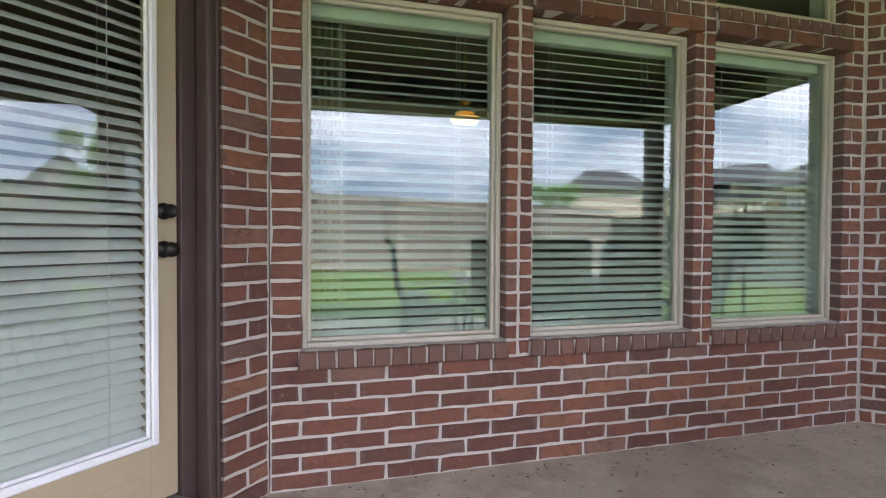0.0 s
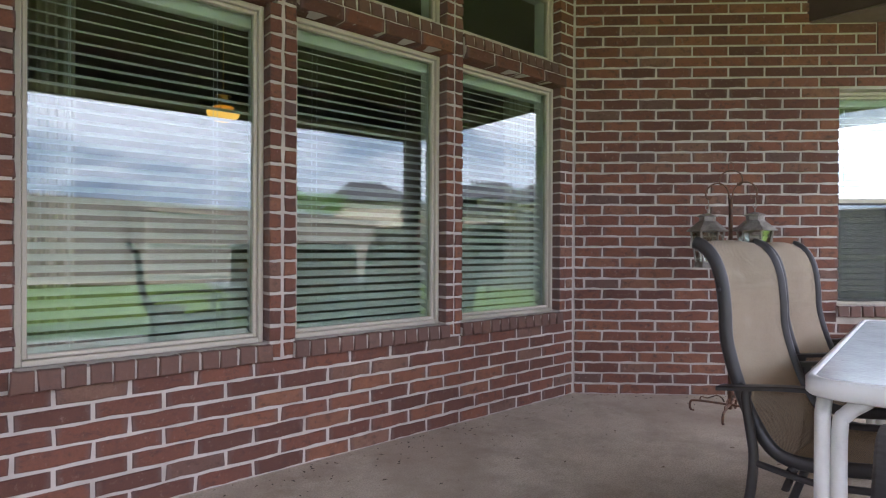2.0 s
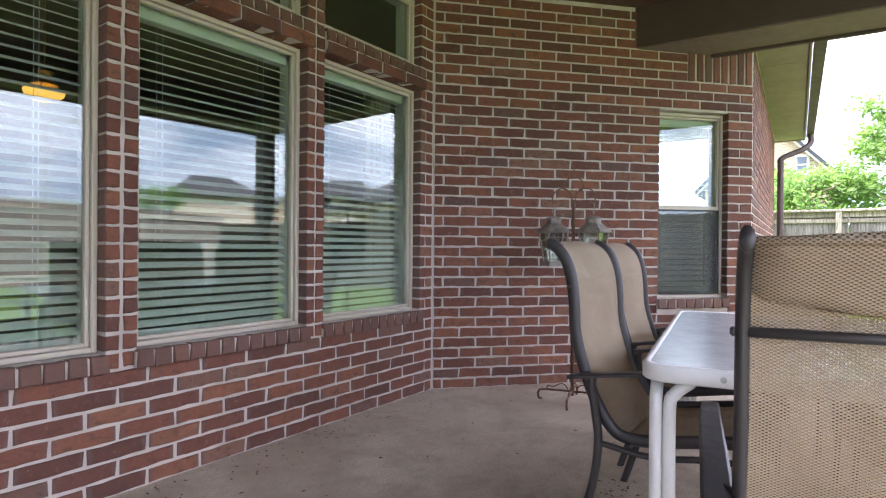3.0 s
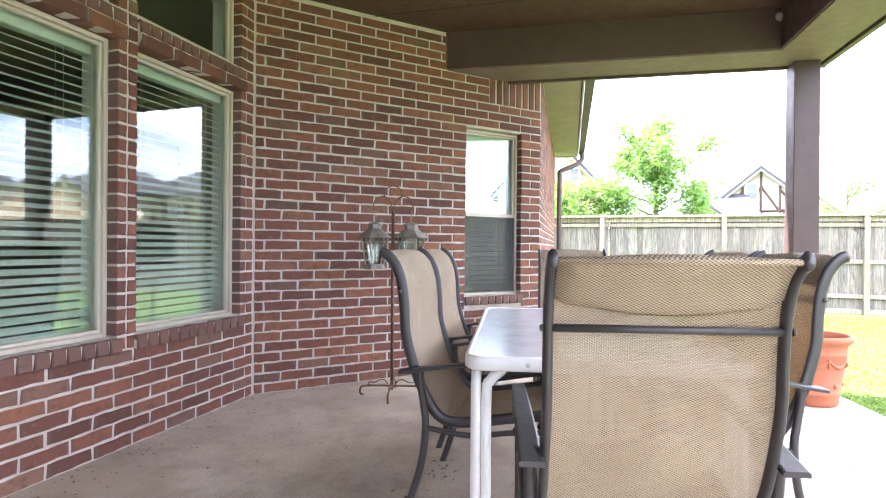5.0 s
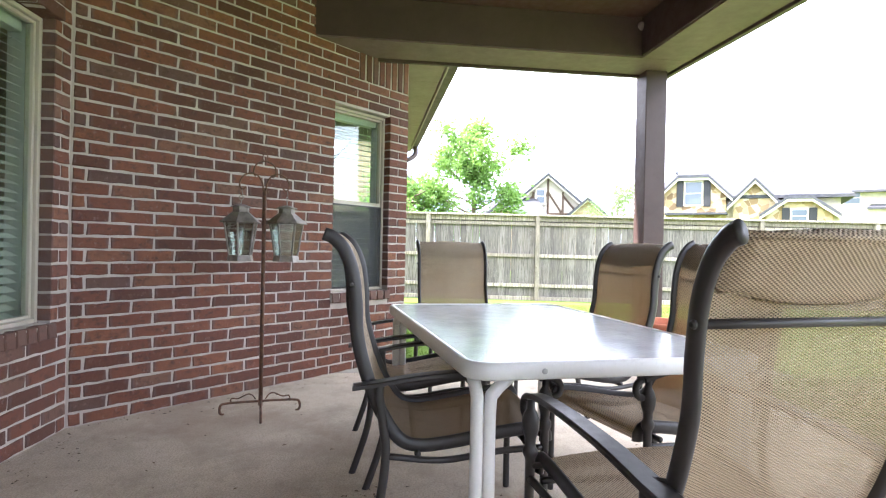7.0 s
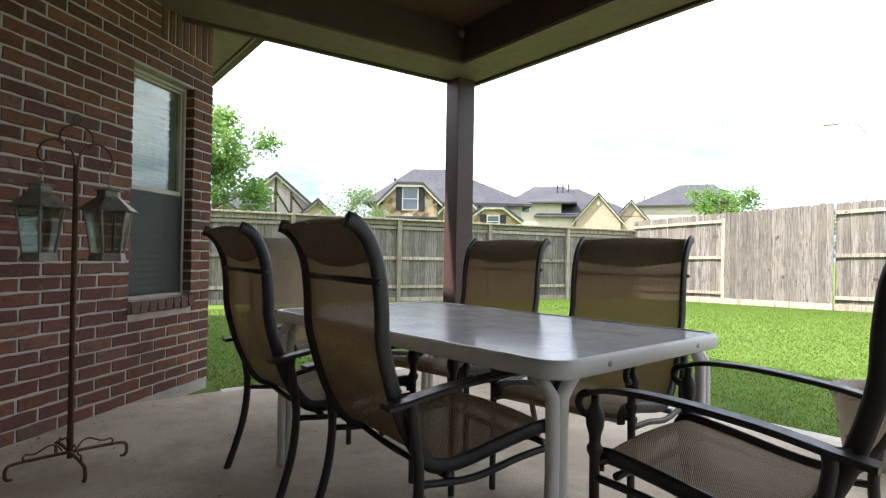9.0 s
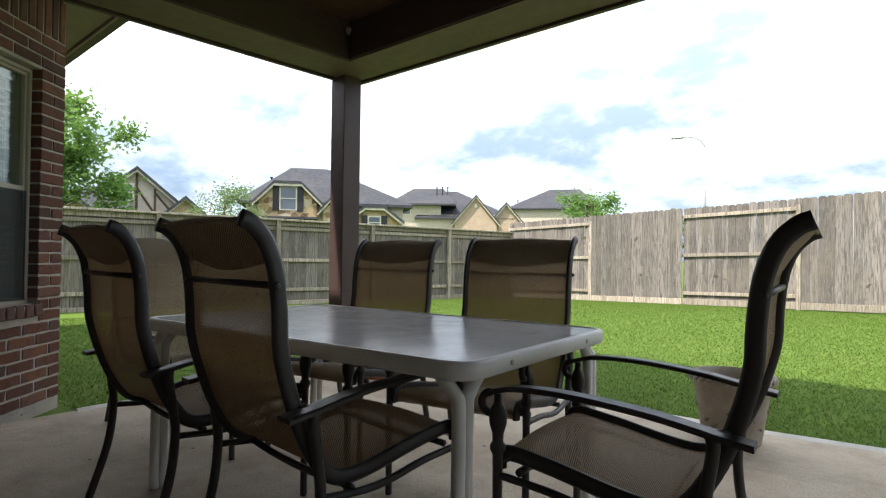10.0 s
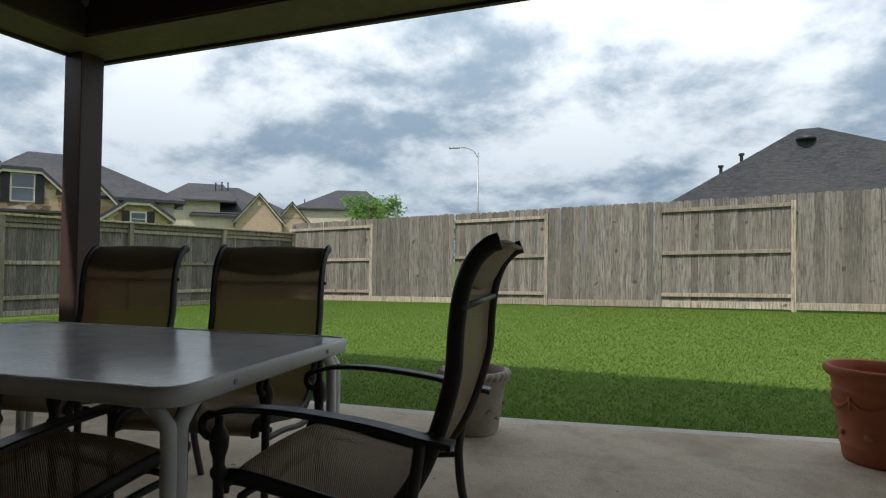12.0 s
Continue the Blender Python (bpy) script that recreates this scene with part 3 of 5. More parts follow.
def slat_mesh(length, width, tilt):
    bm_ = bmesh.new()
    pr = [(-width / 2, -0.0008), (0, 0.0008), (width / 2, -0.0008)]
    rot = Matrix.Rotation(radians(tilt), 3, "X")
    up = []
    dn = []
    for y, z in pr:
        up.append([bm_.verts.new((sx * length / 2, *(rot @ Vector((0, y, z + 0.0007)))[1:])) for sx in (-1, 1)])
        dn.append([bm_.verts.new((sx * length / 2, *(rot @ Vector((0, y, z - 0.0007)))[1:])) for sx in (-1, 1)])
    for i in range(2):
        bm_.faces.new((up[i][0], up[i][1], up[i + 1][1], up[i + 1][0]))
        bm_.faces.new((dn[i][0], dn[i + 1][0], dn[i + 1][1], dn[i][1]))
    bm_.faces.new((up[0][0], dn[0][0], dn[0][1], up[0][1]))
    bm_.faces.new((up[2][0], up[2][1], dn[2][1], dn[2][0]))
    me = bpy.data.meshes.new("slat")
    bm_.to_mesh(me)
    bm_.free()
    me.materials.append(M_blind)
    return me


def blind(m, w, z0, z1, pitch=0.046, tilt=24, width=0.0635, label="white wide-slatted window blind, half open"):
    b = thing("window_blind", m, label, "blind", "blinds")
    me = slat_mesh(w, width, tilt)
    n = int((z1 - z0 - 0.08) / pitch)
    for i in range(n):
        ob = new("slat", me)
        ob.parent = b
        ob.matrix_local = Matrix.Translation((0, 0, z0 + 0.03 + i * pitch))
    part("headrail", boxed((-w / 2, -0.03, z1 - 0.065), (w / 2, 0.035, z1), 0.004), M_blind, b)
    part("bottom_rail", boxed((-w / 2, -0.026, z0), (w / 2, 0.026, z0 + 0.016), 0.003), M_blind, b)
    for sx in (-0.32, 0.32):
        bm_ = bmesh.new()
        for yy in (-0.027, 0.027):
            tube(bm_, [(sx * w, yy, z0 + 0.01), (sx * w, yy, z1 - 0.03)], 0.0012, 5)
        part("ladder_cord", bm_, M_blind, b)
    return b


def frame_bars(bm_, x0, x1, z0, z1, w, y0, y1, bevel=0.004):
    box(bm_, (x0, y0, z0), (x0 + w, y1, z1), None, bevel)
    box(bm_, (x1 - w, y0, z0), (x1, y1, z1), None, bevel)
    box(bm_, (x0 + w, y0, z0), (x1 - w, y1, z0 + w), None, bevel)
    box(bm_, (x0 + w, y0, z1 - w), (x1 - w, y1, z1), None, bevel)


M_screen = bpy.data.materials.new("insect_screen")
M_screen.use_nodes = True
_sn, _sl = M_screen.node_tree.nodes, M_screen.node_tree.links
_sm, _st = _sn.new("ShaderNodeMixShader"), _sn.new("ShaderNodeBsdfTransparent")
_sm.inputs[0].default_value = 0.45
_sn["Principled BSDF"].inputs["Base Color"].default_value = (0.03, 0.032, 0.035, 1)
_sn["Principled BSDF"].inputs["Roughness"].default_value = 0.7
_sl.new(_st.outputs[0], _sm.inputs[2])
_sl.new(_sn["Principled BSDF"].outputs[0], _sm.inputs[1])
_sl.new(_sm.outputs[0], _sn["Material Output"].inputs[0])


def window(name, fm, o, hung, label, with_blind=True, tilt=24):
    s0, s1, z0, z1 = o
    win = thing(name, fm, label, "window", kind="structure")
    bm_ = bmesh.new()
    frame_bars(bm_, s0, s1, z0, z1, 0.024, RECESS, RECESS + 0.075)
    part("window_frame", bm_, M_vinyl, win)
    bm_ = bmesh.new()
    frame_bars(bm_, s0 + 0.026, s1 - 0.026, z0 + 0.026, z1 - 0.026, 0.017, RECESS + 0.018, RECESS + 0.06, 0.003)
    part("sash", bm_, M_vinyl, win)
    if hung:
        zm = z0 + (z1 - z0) * 0.485
        part("meeting_rail", boxed((s0 + 0.044, RECESS + 0.012, zm - 0.022), (s1 - 0.044, RECESS + 0.055, zm + 0.022), 0.003), M_vinyl, win)
        spans = [(z0 + 0.043, zm - 0.022, 0.028), (zm + 0.022, z1 - 0.043, 0.040)]
    else:
        spans = [(z0 + 0.043, z1 - 0.043, 0.034)]
    for a, b, dy in spans:
        g = part("pane", boxed((s0 + 0.042, RECESS + dy, a), (s1 - 0.042, RECESS + dy + 0.004, b)), M_glass, win)
        g.visible_shadow = False
    if hung:
        part("insect_screen", boxed((s0 + 0.03, RECESS + 0.004, z0 + 0.03), (s1 - 0.03, RECESS + 0.006, zm - 0.01)), M_screen, win, "dark insect screen over the lower sash")
    bm_ = bmesh.new()
    y0, y1 = RECESS + 0.077, 0.235
    box(bm_, (s0 - 0.004, y0, z0 - 0.004), (s0 + 0.012, y1, z1 + 0.004))
    box(bm_, (s1 - 0.012, y0, z0 - 0.004), (s1 + 0.004, y1, z1 + 0.004))
    box(bm_, (s0 + 0.0122, y0, z1 - 0.012), (s1 - 0.0122, y1, z1 + 0.004))
    part("jamb_liner", bm_, M_white, win, "white painted inner window return")
    part("window_sill", boxed((s0 + 0.0122, y0, z0 - 0.004), (s1 - 0.0122, y1 + 0.03, z0 + 0.009), 0.003), M_white, win, "white inner sill")
    if with_blind:
        blind(fm @ Matrix.Translation(((s0 + s1) / 2, RECESS + 0.118, 0)), s1 - s0 - 0.05, z0 + 0.01, z1 - 0.02, tilt=tilt)


for i, o in enumerate(OPEN_W1):
    big = i < 3
    window("window_%d" % (i + 1), F_W1, o, False, "large fixed window in an almond vinyl frame" if big else "small dark transom window in an almond frame", big)
window("window_7", F_W2, OPEN_W2[0], True, "narrow single-hung window in an almond frame", tilt=6)

# patio door
door_m = F_WD
D0, D1 = DOOR_S0 + 0.12, DOOR_S1 - 0.12
DY = 0.11
DZ0, DZ1 = 0.13, 2.16
door = thing("door_1", door_m, "tan patio door with a full white-framed glass pane, closed", "door", kind="structure")
bm = bmesh.new()
frame_bars(bm, D0, D1, DZ0, DZ1, 0.115, DY, DY + 0.044, 0.002)
box(bm, (D0 + 0.115, DY, DZ0 + 0.115), (D1 - 0.115, DY + 0.044, DZ0 + 0.235))
part("leaf", bm, M_tan, door)
LX0, LX1, LZ0, LZ1 = D0 + 0.088, D1 - 0.088, DZ0 + 0.215, DZ1 - 0.105
bm = bmesh.new()
frame_bars(bm, LX0, LX1, LZ0, LZ1, 0.028, DY - 0.018, DY - 0.001, 0.005)
frame_bars(bm, LX0 + 0.03, LX1 - 0.03, LZ0 + 0.03, LZ1 - 0.03, 0.014, DY - 0.012, DY + 0.004, 0.004)
part("glazing_frame", bm, M_white, door, "white moulded glazing frame")
g = part("pane", boxed((LX0 + 0.045, DY - 0.004, LZ0 + 0.045), (LX1 - 0.045, DY, LZ1 - 0.045)), M_glass_door, door)
g.visible_shadow = False
blind(door_m @ Matrix.Translation(((LX0 + LX1) / 2, DY + 0.04, 0)), LX1 - LX0 - 0.05, LZ0 + 0.02, LZ1 - 0.02, pitch=0.0425, tilt=32, label="white slatted blind behind the door glass")


def knob_profile(z_len, r):
    return [(0.031, 0.0), (0.031, 0.006), (0.024, 0.010), (0.012, 0.014), (0.011, 0.028), (r * 0.8, 0.034), (r, 0.046), (r * 0.85, z_len - 0.006), (0.0001, z_len)]


FACE = Matrix.Rotation(radians(90), 4, "X")
for nm, zz, ln, r in (("door_knob", 1.055, 0.066, 0.028), ("deadbolt", 1.195, 0.038, 0.026)):
    bm = bmesh.new()
    lathe(bm, knob_profile(ln, r), 20, Matrix.Translation((D1 - 0.058, DY - 0.001, zz)) @ FACE)
    part(nm, bm, M_bronze, door, "dark bronze door hardware", True)
jamb = thing("door_frame", door_m, "dark brown painted door frame and casing", "door frame", kind="structure")
for a, b in ((DOOR_S0, D0 - 0.004), (D1 + 0.004, DOOR_S1)):
    near = a > (D0 + D1) / 2
    part("jamb", boxed((a, DY - 0.02, 0.0), (b, 0.23, DOOR_Z), 0.003), M_brown, jamb)
    c0, c1 = (a + 0.06, b) if near else (a, b - 0.06)
    part("brick_mould", boxed((c0, 0.015, 0.0), (c1, DY - 0.022, DOOR_Z), 0.012, 2), M_brown, jamb)
    part("bead", boxed((c0 + 0.03, 0.003, 0.0), (c1 - 0.01, 0.014, DOOR_Z), 0.005, 2), M_brown, jamb)
part("head", boxed((D0 - 0.002, DY - 0.02, DZ1 + 0.004), (D1 + 0.002, 0.23, DOOR_Z), 0.003), M_brown, jamb)
M_alu = material("threshold_metal", (0.45, 0.45, 0.44), 0.45, 0.8)
bm = bmesh.new()
box(bm, (D0 - 0.003, 0.02, 0.06), (D1 + 0.003, DY + 0.06, 0.122), None, 0.006)
part("threshold", bm, M_alu, jamb, "grey metal threshold")
part("riser", boxed((D0 - 0.003, 0.05, 0.0), (D1 + 0.003, DY + 0.06, 0.058)), M_concrete, jamb)

# ---- the room behind the glass ----
bm = bmesh.new()
x0, x1, y0, y1 = -3.4, 6.0, 0.26, 5.2
for lo, hi in (((x0, y1, 0), (x1, y1 + 0.1, 3.0)), ((x0 - 0.1, 0.26, 0), (x0, y1, 3.0)), ((x1, 0.26, 0), (x1 + 0.1, y1, 3.0))):
    box(bm, lo, hi)
structure("room_wall", bm, M_roomwall, "beige painted inner walls of the room", "wall")
bm = bmesh.new()
slab(bm, [(x0, 0.26), (0.1, 0.26), (3.3, 0.26), (x1, 0.26), (x1, y1), (x0, y1)], 0.02, 0.06)
structure("room_floor", bm, M_dark, "dark floor of the room", "floor")
bm = bmesh.new()
slab(bm, [(x0, 0.26), (x1, 0.26), (x1, y1), (x0, y1)], 3.0, 3.05)
structure("room_ceiling", bm, M_roomwall, "beige ceiling of the room", "ceiling")


def curtain(x, y, z0, z1, w):
    bm_ = bmesh.new()
    n = 40
    top = []
    for zz in (z0, z1):
        top.append([bm_.verts.new((x + w * i / n, y + 0.025 * math.sin(i * 1.25) + 0.008 * math.sin(i * 2.9), zz)) for i in range(n + 1)])
    for i in range(n):
        bm_.faces.new((top[0][i], top[0][i + 1], top[1][i + 1], top[1][i]))
    r = bmesh.ops.extrude_face_region(bm_, geom=bm_.faces[:])
    bmesh.ops.translate(bm_, verts=[v for v in r["geom"] if isinstance(v, bmesh.types.BMVert)], vec=(0, 0.004, 0))
    ob = link("curtain", bm_, M_curtain, None, True)
    return tagged(ob, "pale beige curtain panel hanging in soft folds", "curtain", "curtains")


curtain(0.10, 0.33, 0.25, 2.32, 0.26)
curtain(3.02, 0.33, 0.25, 2.32, 0.24)

M_bowl = material("lamp_bowl", (0.8, 0.5, 0.15), 0.4)
M_bowl.node_tree.nodes["Principled BSDF"].inputs["Emission Color"].default_value = (1.0, 0.55, 0.09, 1)
M_bowl.node_tree.nodes["Principled BSDF"].inputs["Emission Strength"].default_value = 0.22
M_brass = material("brass", (0.55, 0.38, 0.13), 0.3, 1.0)
lamp = thing("pendant_lamp", pose(1.15, 0.80, 1.83), "brass pendant lamp with a glowing amber glass bowl", "lamp")
bm = bmesh.new()
lathe(bm, [(0.0001, -0.055), (0.05, -0.045), (0.085, -0.018), (0.092, 0.005), (0.088, 0.005), (0.08, -0.014), (0.0001, -0.04)], 28)
part("bowl", bm, M_bowl, lamp, "amber glass bowl", True)
bm = bmesh.new()
lathe(bm, [(0.06, 0.03), (0.062, 0.036), (0.045, 0.05), (0.03, 0.055), (0.03, 0.09), (0.045, 0.095), (0.045, 0.1), (0.012, 0.11), (0.0001, 0.115)], 20)
for k in range(3):
    tube(bm, [(0.088 * math.cos(k * 2.09), 0.088 * math.sin(k * 2.09), 0.0), (0.055 * math.cos(k * 2.09), 0.055 * math.sin(k * 2.09), 0.034)], 0.003, 6)
part("fitting", bm, M_brass, lamp, "", True)
bm = bmesh.new()
tube(bm, [(0, 0, 0.11), (0, 0, 1.17)], 0.004, 6)
part("rod", bm, M_brass, lamp)

# ---- patio furniture ----
M_metal = material("dark_powder_coat", (0.045, 0.041, 0.040), 0.42, 0.2)
set_rough(M_metal, world_noise(M_metal, 30, 5), 0.32, 0.55)
M_sling = material("sling_fabric", (0.34, 0.26, 0.17), 0.8, spec=0.2)


def weave(m, uv=True):
    """A coarse woven mesh: darker threads, and small gaps that let light through."""
    n, l, b = nodes_of(m)
    tc = n.new("ShaderNodeTexCoord")
    sep = n.new("ShaderNodeSeparateXYZ")
    l.new(tc.outputs["UV" if uv else "Object"], sep.inputs[0])

    def sine(sock, per):
        mu = n.new("ShaderNodeMath")
        mu.operation = "MULTIPLY"
        mu.inputs[1].default_value = math.tau / per
        l.new(sock, mu.inputs[0])
        si = n.new("ShaderNodeMath")
        si.operation = "SINE"
        l.new(mu.outputs[0], si.inputs[0])
        return si.outputs[0]

    pr = n.new("ShaderNodeMath")
    pr.operation = "MULTIPLY"
    l.new(sine(sep.outputs[0], 0.0112), pr.inputs[0])
    l.new(sine(sep.outputs[1 if uv else 2], 0.0062), pr.inputs[1])
    pat = pr.outputs[0]
    c = mix(m, span(m, world_noise(m, 4, 5, 0.6), 0.3, 0.7, 0, 1), (0.47, 0.38, 0.26), (0.37, 0.285, 0.19))
    c = mix(m, span(m, pat, -0.1, 0.4, 0, 0.85), c, (0.085, 0.065, 0.05))
    c = mix(m, span(m, world_noise(m, 9, 6, 0.65), 0.6, 0.72, 0, 0.4), c, (0.5, 0.42, 0.32))
    set_color(m, c)
    bump(m, pat, 0.5, 0.002)
    if not uv:
        return
    out = n["Material Output"]
    mx = n.new("ShaderNodeMixShader")
    tr = n.new("ShaderNodeBsdfTransparent")
    tl = n.new("ShaderNodeBsdfTranslucent")
    tl.inputs[0].default_value = (0.28, 0.155, 0.06, 1)
    m2 = n.new("ShaderNodeMixShader")
    m2.inputs[0].default_value = 0.18
    l.new(b.outputs[0], m2.inputs[1])
    l.new(tl.outputs[0], m2.inputs[2])
    l.new(span(m, pat, 0.45, 0.7, 0.0, 0.42), mx.inputs[0])
    l.new(m2.outputs[0], mx.inputs[1])
    l.new(tr.outputs[0], mx.inputs[2])
    l.new(mx.outputs[0], out.inputs[0])


weave(M_sling)
M_headrest = material("headrest_fabric", (0.30, 0.23, 0.15), 0.85, spec=0.15)
weave(M_headrest, False)

SIDE = [(0.275, 0.395), (0.27, 0.425), (0.235, 0.440), (0.10, 0.422), (-0.06, 0.392), (-0.16, 0.384), (-0.225, 0.41), (-0.285, 0.50), (-0.330, 0.61), (-0.365, 0.74), (-0.372, 0.85), (-0.385, 0.953), (-0.412, 1.026), (-0.450, 1.068), (-0.480, 1.081)]


def sheet(bm_, line, half, sag, rows=10, thick=0.003, uv0=0.0):
    """A cloth strip between the side rails, sagging a little in the middle."""
    uvl = bm_.loops.layers.uv.verify()
    grid_, run = [], uv0
    prev = None
    for p in line:
        if prev is not None:
            run += (Vector(p) - Vector(prev)).length
        prev = p
        grid_.append(([bm_.verts.new((half * (2 * i / rows - 1), p[1], p[2])) for i in range(rows + 1)], run))
    for k in range(1, len(line) - 1):
        t = (Vector(line[k + 1]) - Vector(line[k - 1])).normalized()
        nn = Vector((0, t.z, -t.y))
        for i, v in enumerate(grid_[k][0]):
            u = 2 * i / rows - 1
            v.co += nn * sag * (1 - u * u)
    for (a, ra), (b, rb) in zip(grid_, grid_[1:]):
        for i in range(rows):
            f = bm_.faces.new((a[i], a[i + 1], b[i + 1], b[i]))
            for lp, uvv in zip(f.loops, ((i, ra), (i + 1, ra), (i + 1, rb), (i, rb))):
                lp[uvl].uv = (2 * half * uvv[0] / rows, uvv[1])


def make_chair(label):
    ch = thing("patio_chair", Matrix(), label, "chair", "chairs round the patio table")
    prof = smooth_line([(0, y, z) for y, z in SIDE], 4)
    for sx in (-1, 1):
        bm_ = bmesh.new()
        tube(bm_, [(sx * 0.268, p.y, p.z) for p in prof], 0.023, 10, flat=0.55, side_dir=(1, 0, 0))
        part("side_rail", bm_, M_metal, ch, "", True)
    cut = next(i for i, p in enumerate(prof) if p.y < -0.17)
    bm_ = bmesh.new()
    sheet(bm_, prof[:cut + 1], 0.258, 0.012)
    part("seat", bm_, M_sling, ch, "woven tan sling seat", True)
    bm_ = bmesh.new()
    sheet(bm_, prof[cut:], 0.258, 0.014)
    part("backrest", bm_, M_sling, ch, "woven tan sling back", True)
    # headrest: a second layer behind the top, narrowing downwards
    top = [p for p in prof if p.z > 0.945]
    bm_ = bmesh.new()
    rows = []
    n = len(top)
    for k, p in enumerate(top):
        t = (top[min(k + 1, n - 1)] - top[max(k - 1, 0)]).normalized()
        nn = Vector((0, -t.z, t.y))
        half = min(0.256, 0.205 + 0.026 * k)
        bulge = 0.006 + 0.016 * math.sin(math.pi * min(1, k / (n - 1) + 0.05))
        rows.append([bm_.verts.new(Vector((half * (2 * i / 8 - 1), 0, 0)) + p + Vector((0, 0, (0.022 * (i / 4 - 1) ** 2 if k == 0 else 0.0))) + nn * (bulge * (0.35 + 0.65 * (1 - abs(i / 4 - 1) ** 3)))) for i in range(9)])
    for a, b in zip(rows, rows[1:]):
        for i in range(8):
            bm_.faces.new((a[i], a[i + 1], b[i + 1], b[i]))
    r = bmesh.ops.extrude_face_region(bm_, geom=bm_.faces[:])
    bmesh.ops.translate(bm_, verts=[v for v in r["geom"] if isinstance(v, bmesh.types.BMVert)], vec=(0, 0.006, -0.003))
    part("headrest", bm_, M_headrest, ch, "padded headrest of doubled fabric", True)
    bm_ = bmesh.new()
    tube(bm_, [(-0.262, -0.388, 0.915), (0.262, -0.388, 0.915)], 0.0095, 8)
    part("back_bar", bm_, M_metal, ch, "", True)
    for sx in (-1, 1):
        bm_ = bmesh.new()
        lathe(bm_, [(0.009, 0.0), (0.009, 0.004), (0.005, 0.008), (0.0001, 0.008)], 10, Matrix.Translation((sx * 0.281, -0.388, 0.915)) @ Matrix.Rotation(radians(90 * sx), 4, "Y"))
        part("bolt", bm_, M_metal, ch)
    bm_ = bmesh.new()
    tube(bm_, [(-0.262, -0.474, 1.076), (0.262, -0.474, 1.076)], 0.0075, 8)
    part("top_bar", bm_, M_headrest, ch, "fabric-wrapped top bar", True)
    for y, z in ((0.20, 0.40), (-0.16, 0.36)):
        bm_ = bmesh.new()
        tube(bm_, [(-0.295, y, z)] + [(x * 0.05, y, z - 0.012 * (1 - (x / 5) ** 2)) for x in range(-5, 6)] + [(0.295, y, z)], 0.011, 8)
        part("stretcher", bm_, M_metal, ch, "", True)
    for sx in (-1, 1):
        x = sx * 0.302
        # flat arm, bowed, with a scroll at its front
        arm = smooth_line([(x, -0.375, 0.585), (x * 1.01, -0.30, 0.597), (x * 1.02, -0.15, 0.622), (x * 1.03, 0.05, 0.638), (x * 1.02, 0.20, 0.634), (x, 0.285, 0.612)], 5)
        bm_ = bmesh.new()
        wd = [0.031 - 0.013 * (k / (len(arm) - 1)) ** 1.5 for k in range(len(arm))]
        rings = []
        for p, w in zip(arm, wd):
            rings.append([bm_.verts.new(p + Vector((dx * w, 0, dz))) for dx, dz in ((-1, -0.006), (1, -0.006), (1, 0.004), (0.8, 0.008), (-0.8, 0.008), (-1, 0.004))])
        for a, b in zip(rings, rings[1:]):
            for i in range(6):
                bm_.faces.new((a[i], a[(i + 1) % 6], b[(i + 1) % 6], b[i]))
        bm_.faces.new(rings[0][::-1])
        bm_.faces.new(rings[-1])
        bmesh.ops.recalc_face_normals(bm_, faces=bm_.faces)
        arm_ob = part("arm", bm_, M_metal, ch)
        bm_ = bmesh.new()
        scroll = [(x, 0.285 + 0.030 * math.sin(a), 0.582 + 0.030 * math.cos(a)) for a in [i * 0.45 for i in range(11)]]
        tube(bm_, scroll, [0.012] * 8 + [0.010, 0.009, 0.008], 8)
        part("scroll", bm_, M_metal, arm_ob, "", True)
        # front leg with turned rings
        bm_ = bmesh.new()
        lathe(bm_, [(0.013, 0.0), (0.014, 0.012), (0.0135, 0.30), (0.0145, 0.44), (0.022, 0.455), (0.022, 0.468), (0.0155, 0.478), (0.0165, 0.50), (0.024, 0.525), (0.026, 0.55), (0.020, 0.572), (0.012, 0.585), (0.012, 0.61)], 12, Matrix.Translation((x, 0.262, 0)))
        part("leg", bm_, M_metal, ch, "", True)
        # rear leg sweeps from the arm's back end down and outwards
        bm_ = bmesh.new()
        tube(bm_, smooth_line([(x, -0.285, 0.60), (x, -0.290, 0.56), (x, -0.275, 0.46), (x, -0.265, 0.36), (x, -0.285, 0.20), (x, -0.345, 0.012), (x, -0.35, 0.0)], 5), 0.0155, 10)
        part("leg", bm_, M_metal, ch, "", True)
        bm_ = bmesh.new()
        tube(bm_, smooth_line([(x, 0.262, 0.385), (x, 0.10, 0.372), (x, -0.08, 0.345), (x, -0.265, 0.36)], 5), 0.0115, 8)
        part("side_stretcher", bm_, M_metal, ch, "", True)
        bm_ = bmesh.new()
        tube(bm_, [(sx * 0.268, -0.325, 0.60), (x, -0.285, 0.595)], 0.010, 8)
        part("bracket", bm_, M_metal, ch)
        bm_ = bmesh.new()
        tube(bm_, [(sx * 0.268, 0.235, 0.43), (x, 0.262, 0.42)], 0.010, 8)
        part("bracket", bm_, M_metal, ch)
    return ch


def spot(x, y, rz):
    return pose(x, y, 0, 0, 0, rz)


chair = make_chair("high-back patio chair with tan woven sling and dark metal frame")
chair.matrix_world = spot(1.52, -2.553, -79.0)
for x, y, rz in ((2.270, -2.047, -179.0), (3.063, -1.951, -176.8), (2.331, -2.831, 16.5), (3.193, -2.737, 14.2), (4.19, -2.292, 99.0)):
    copy_thing(chair, spot(x, y, rz))

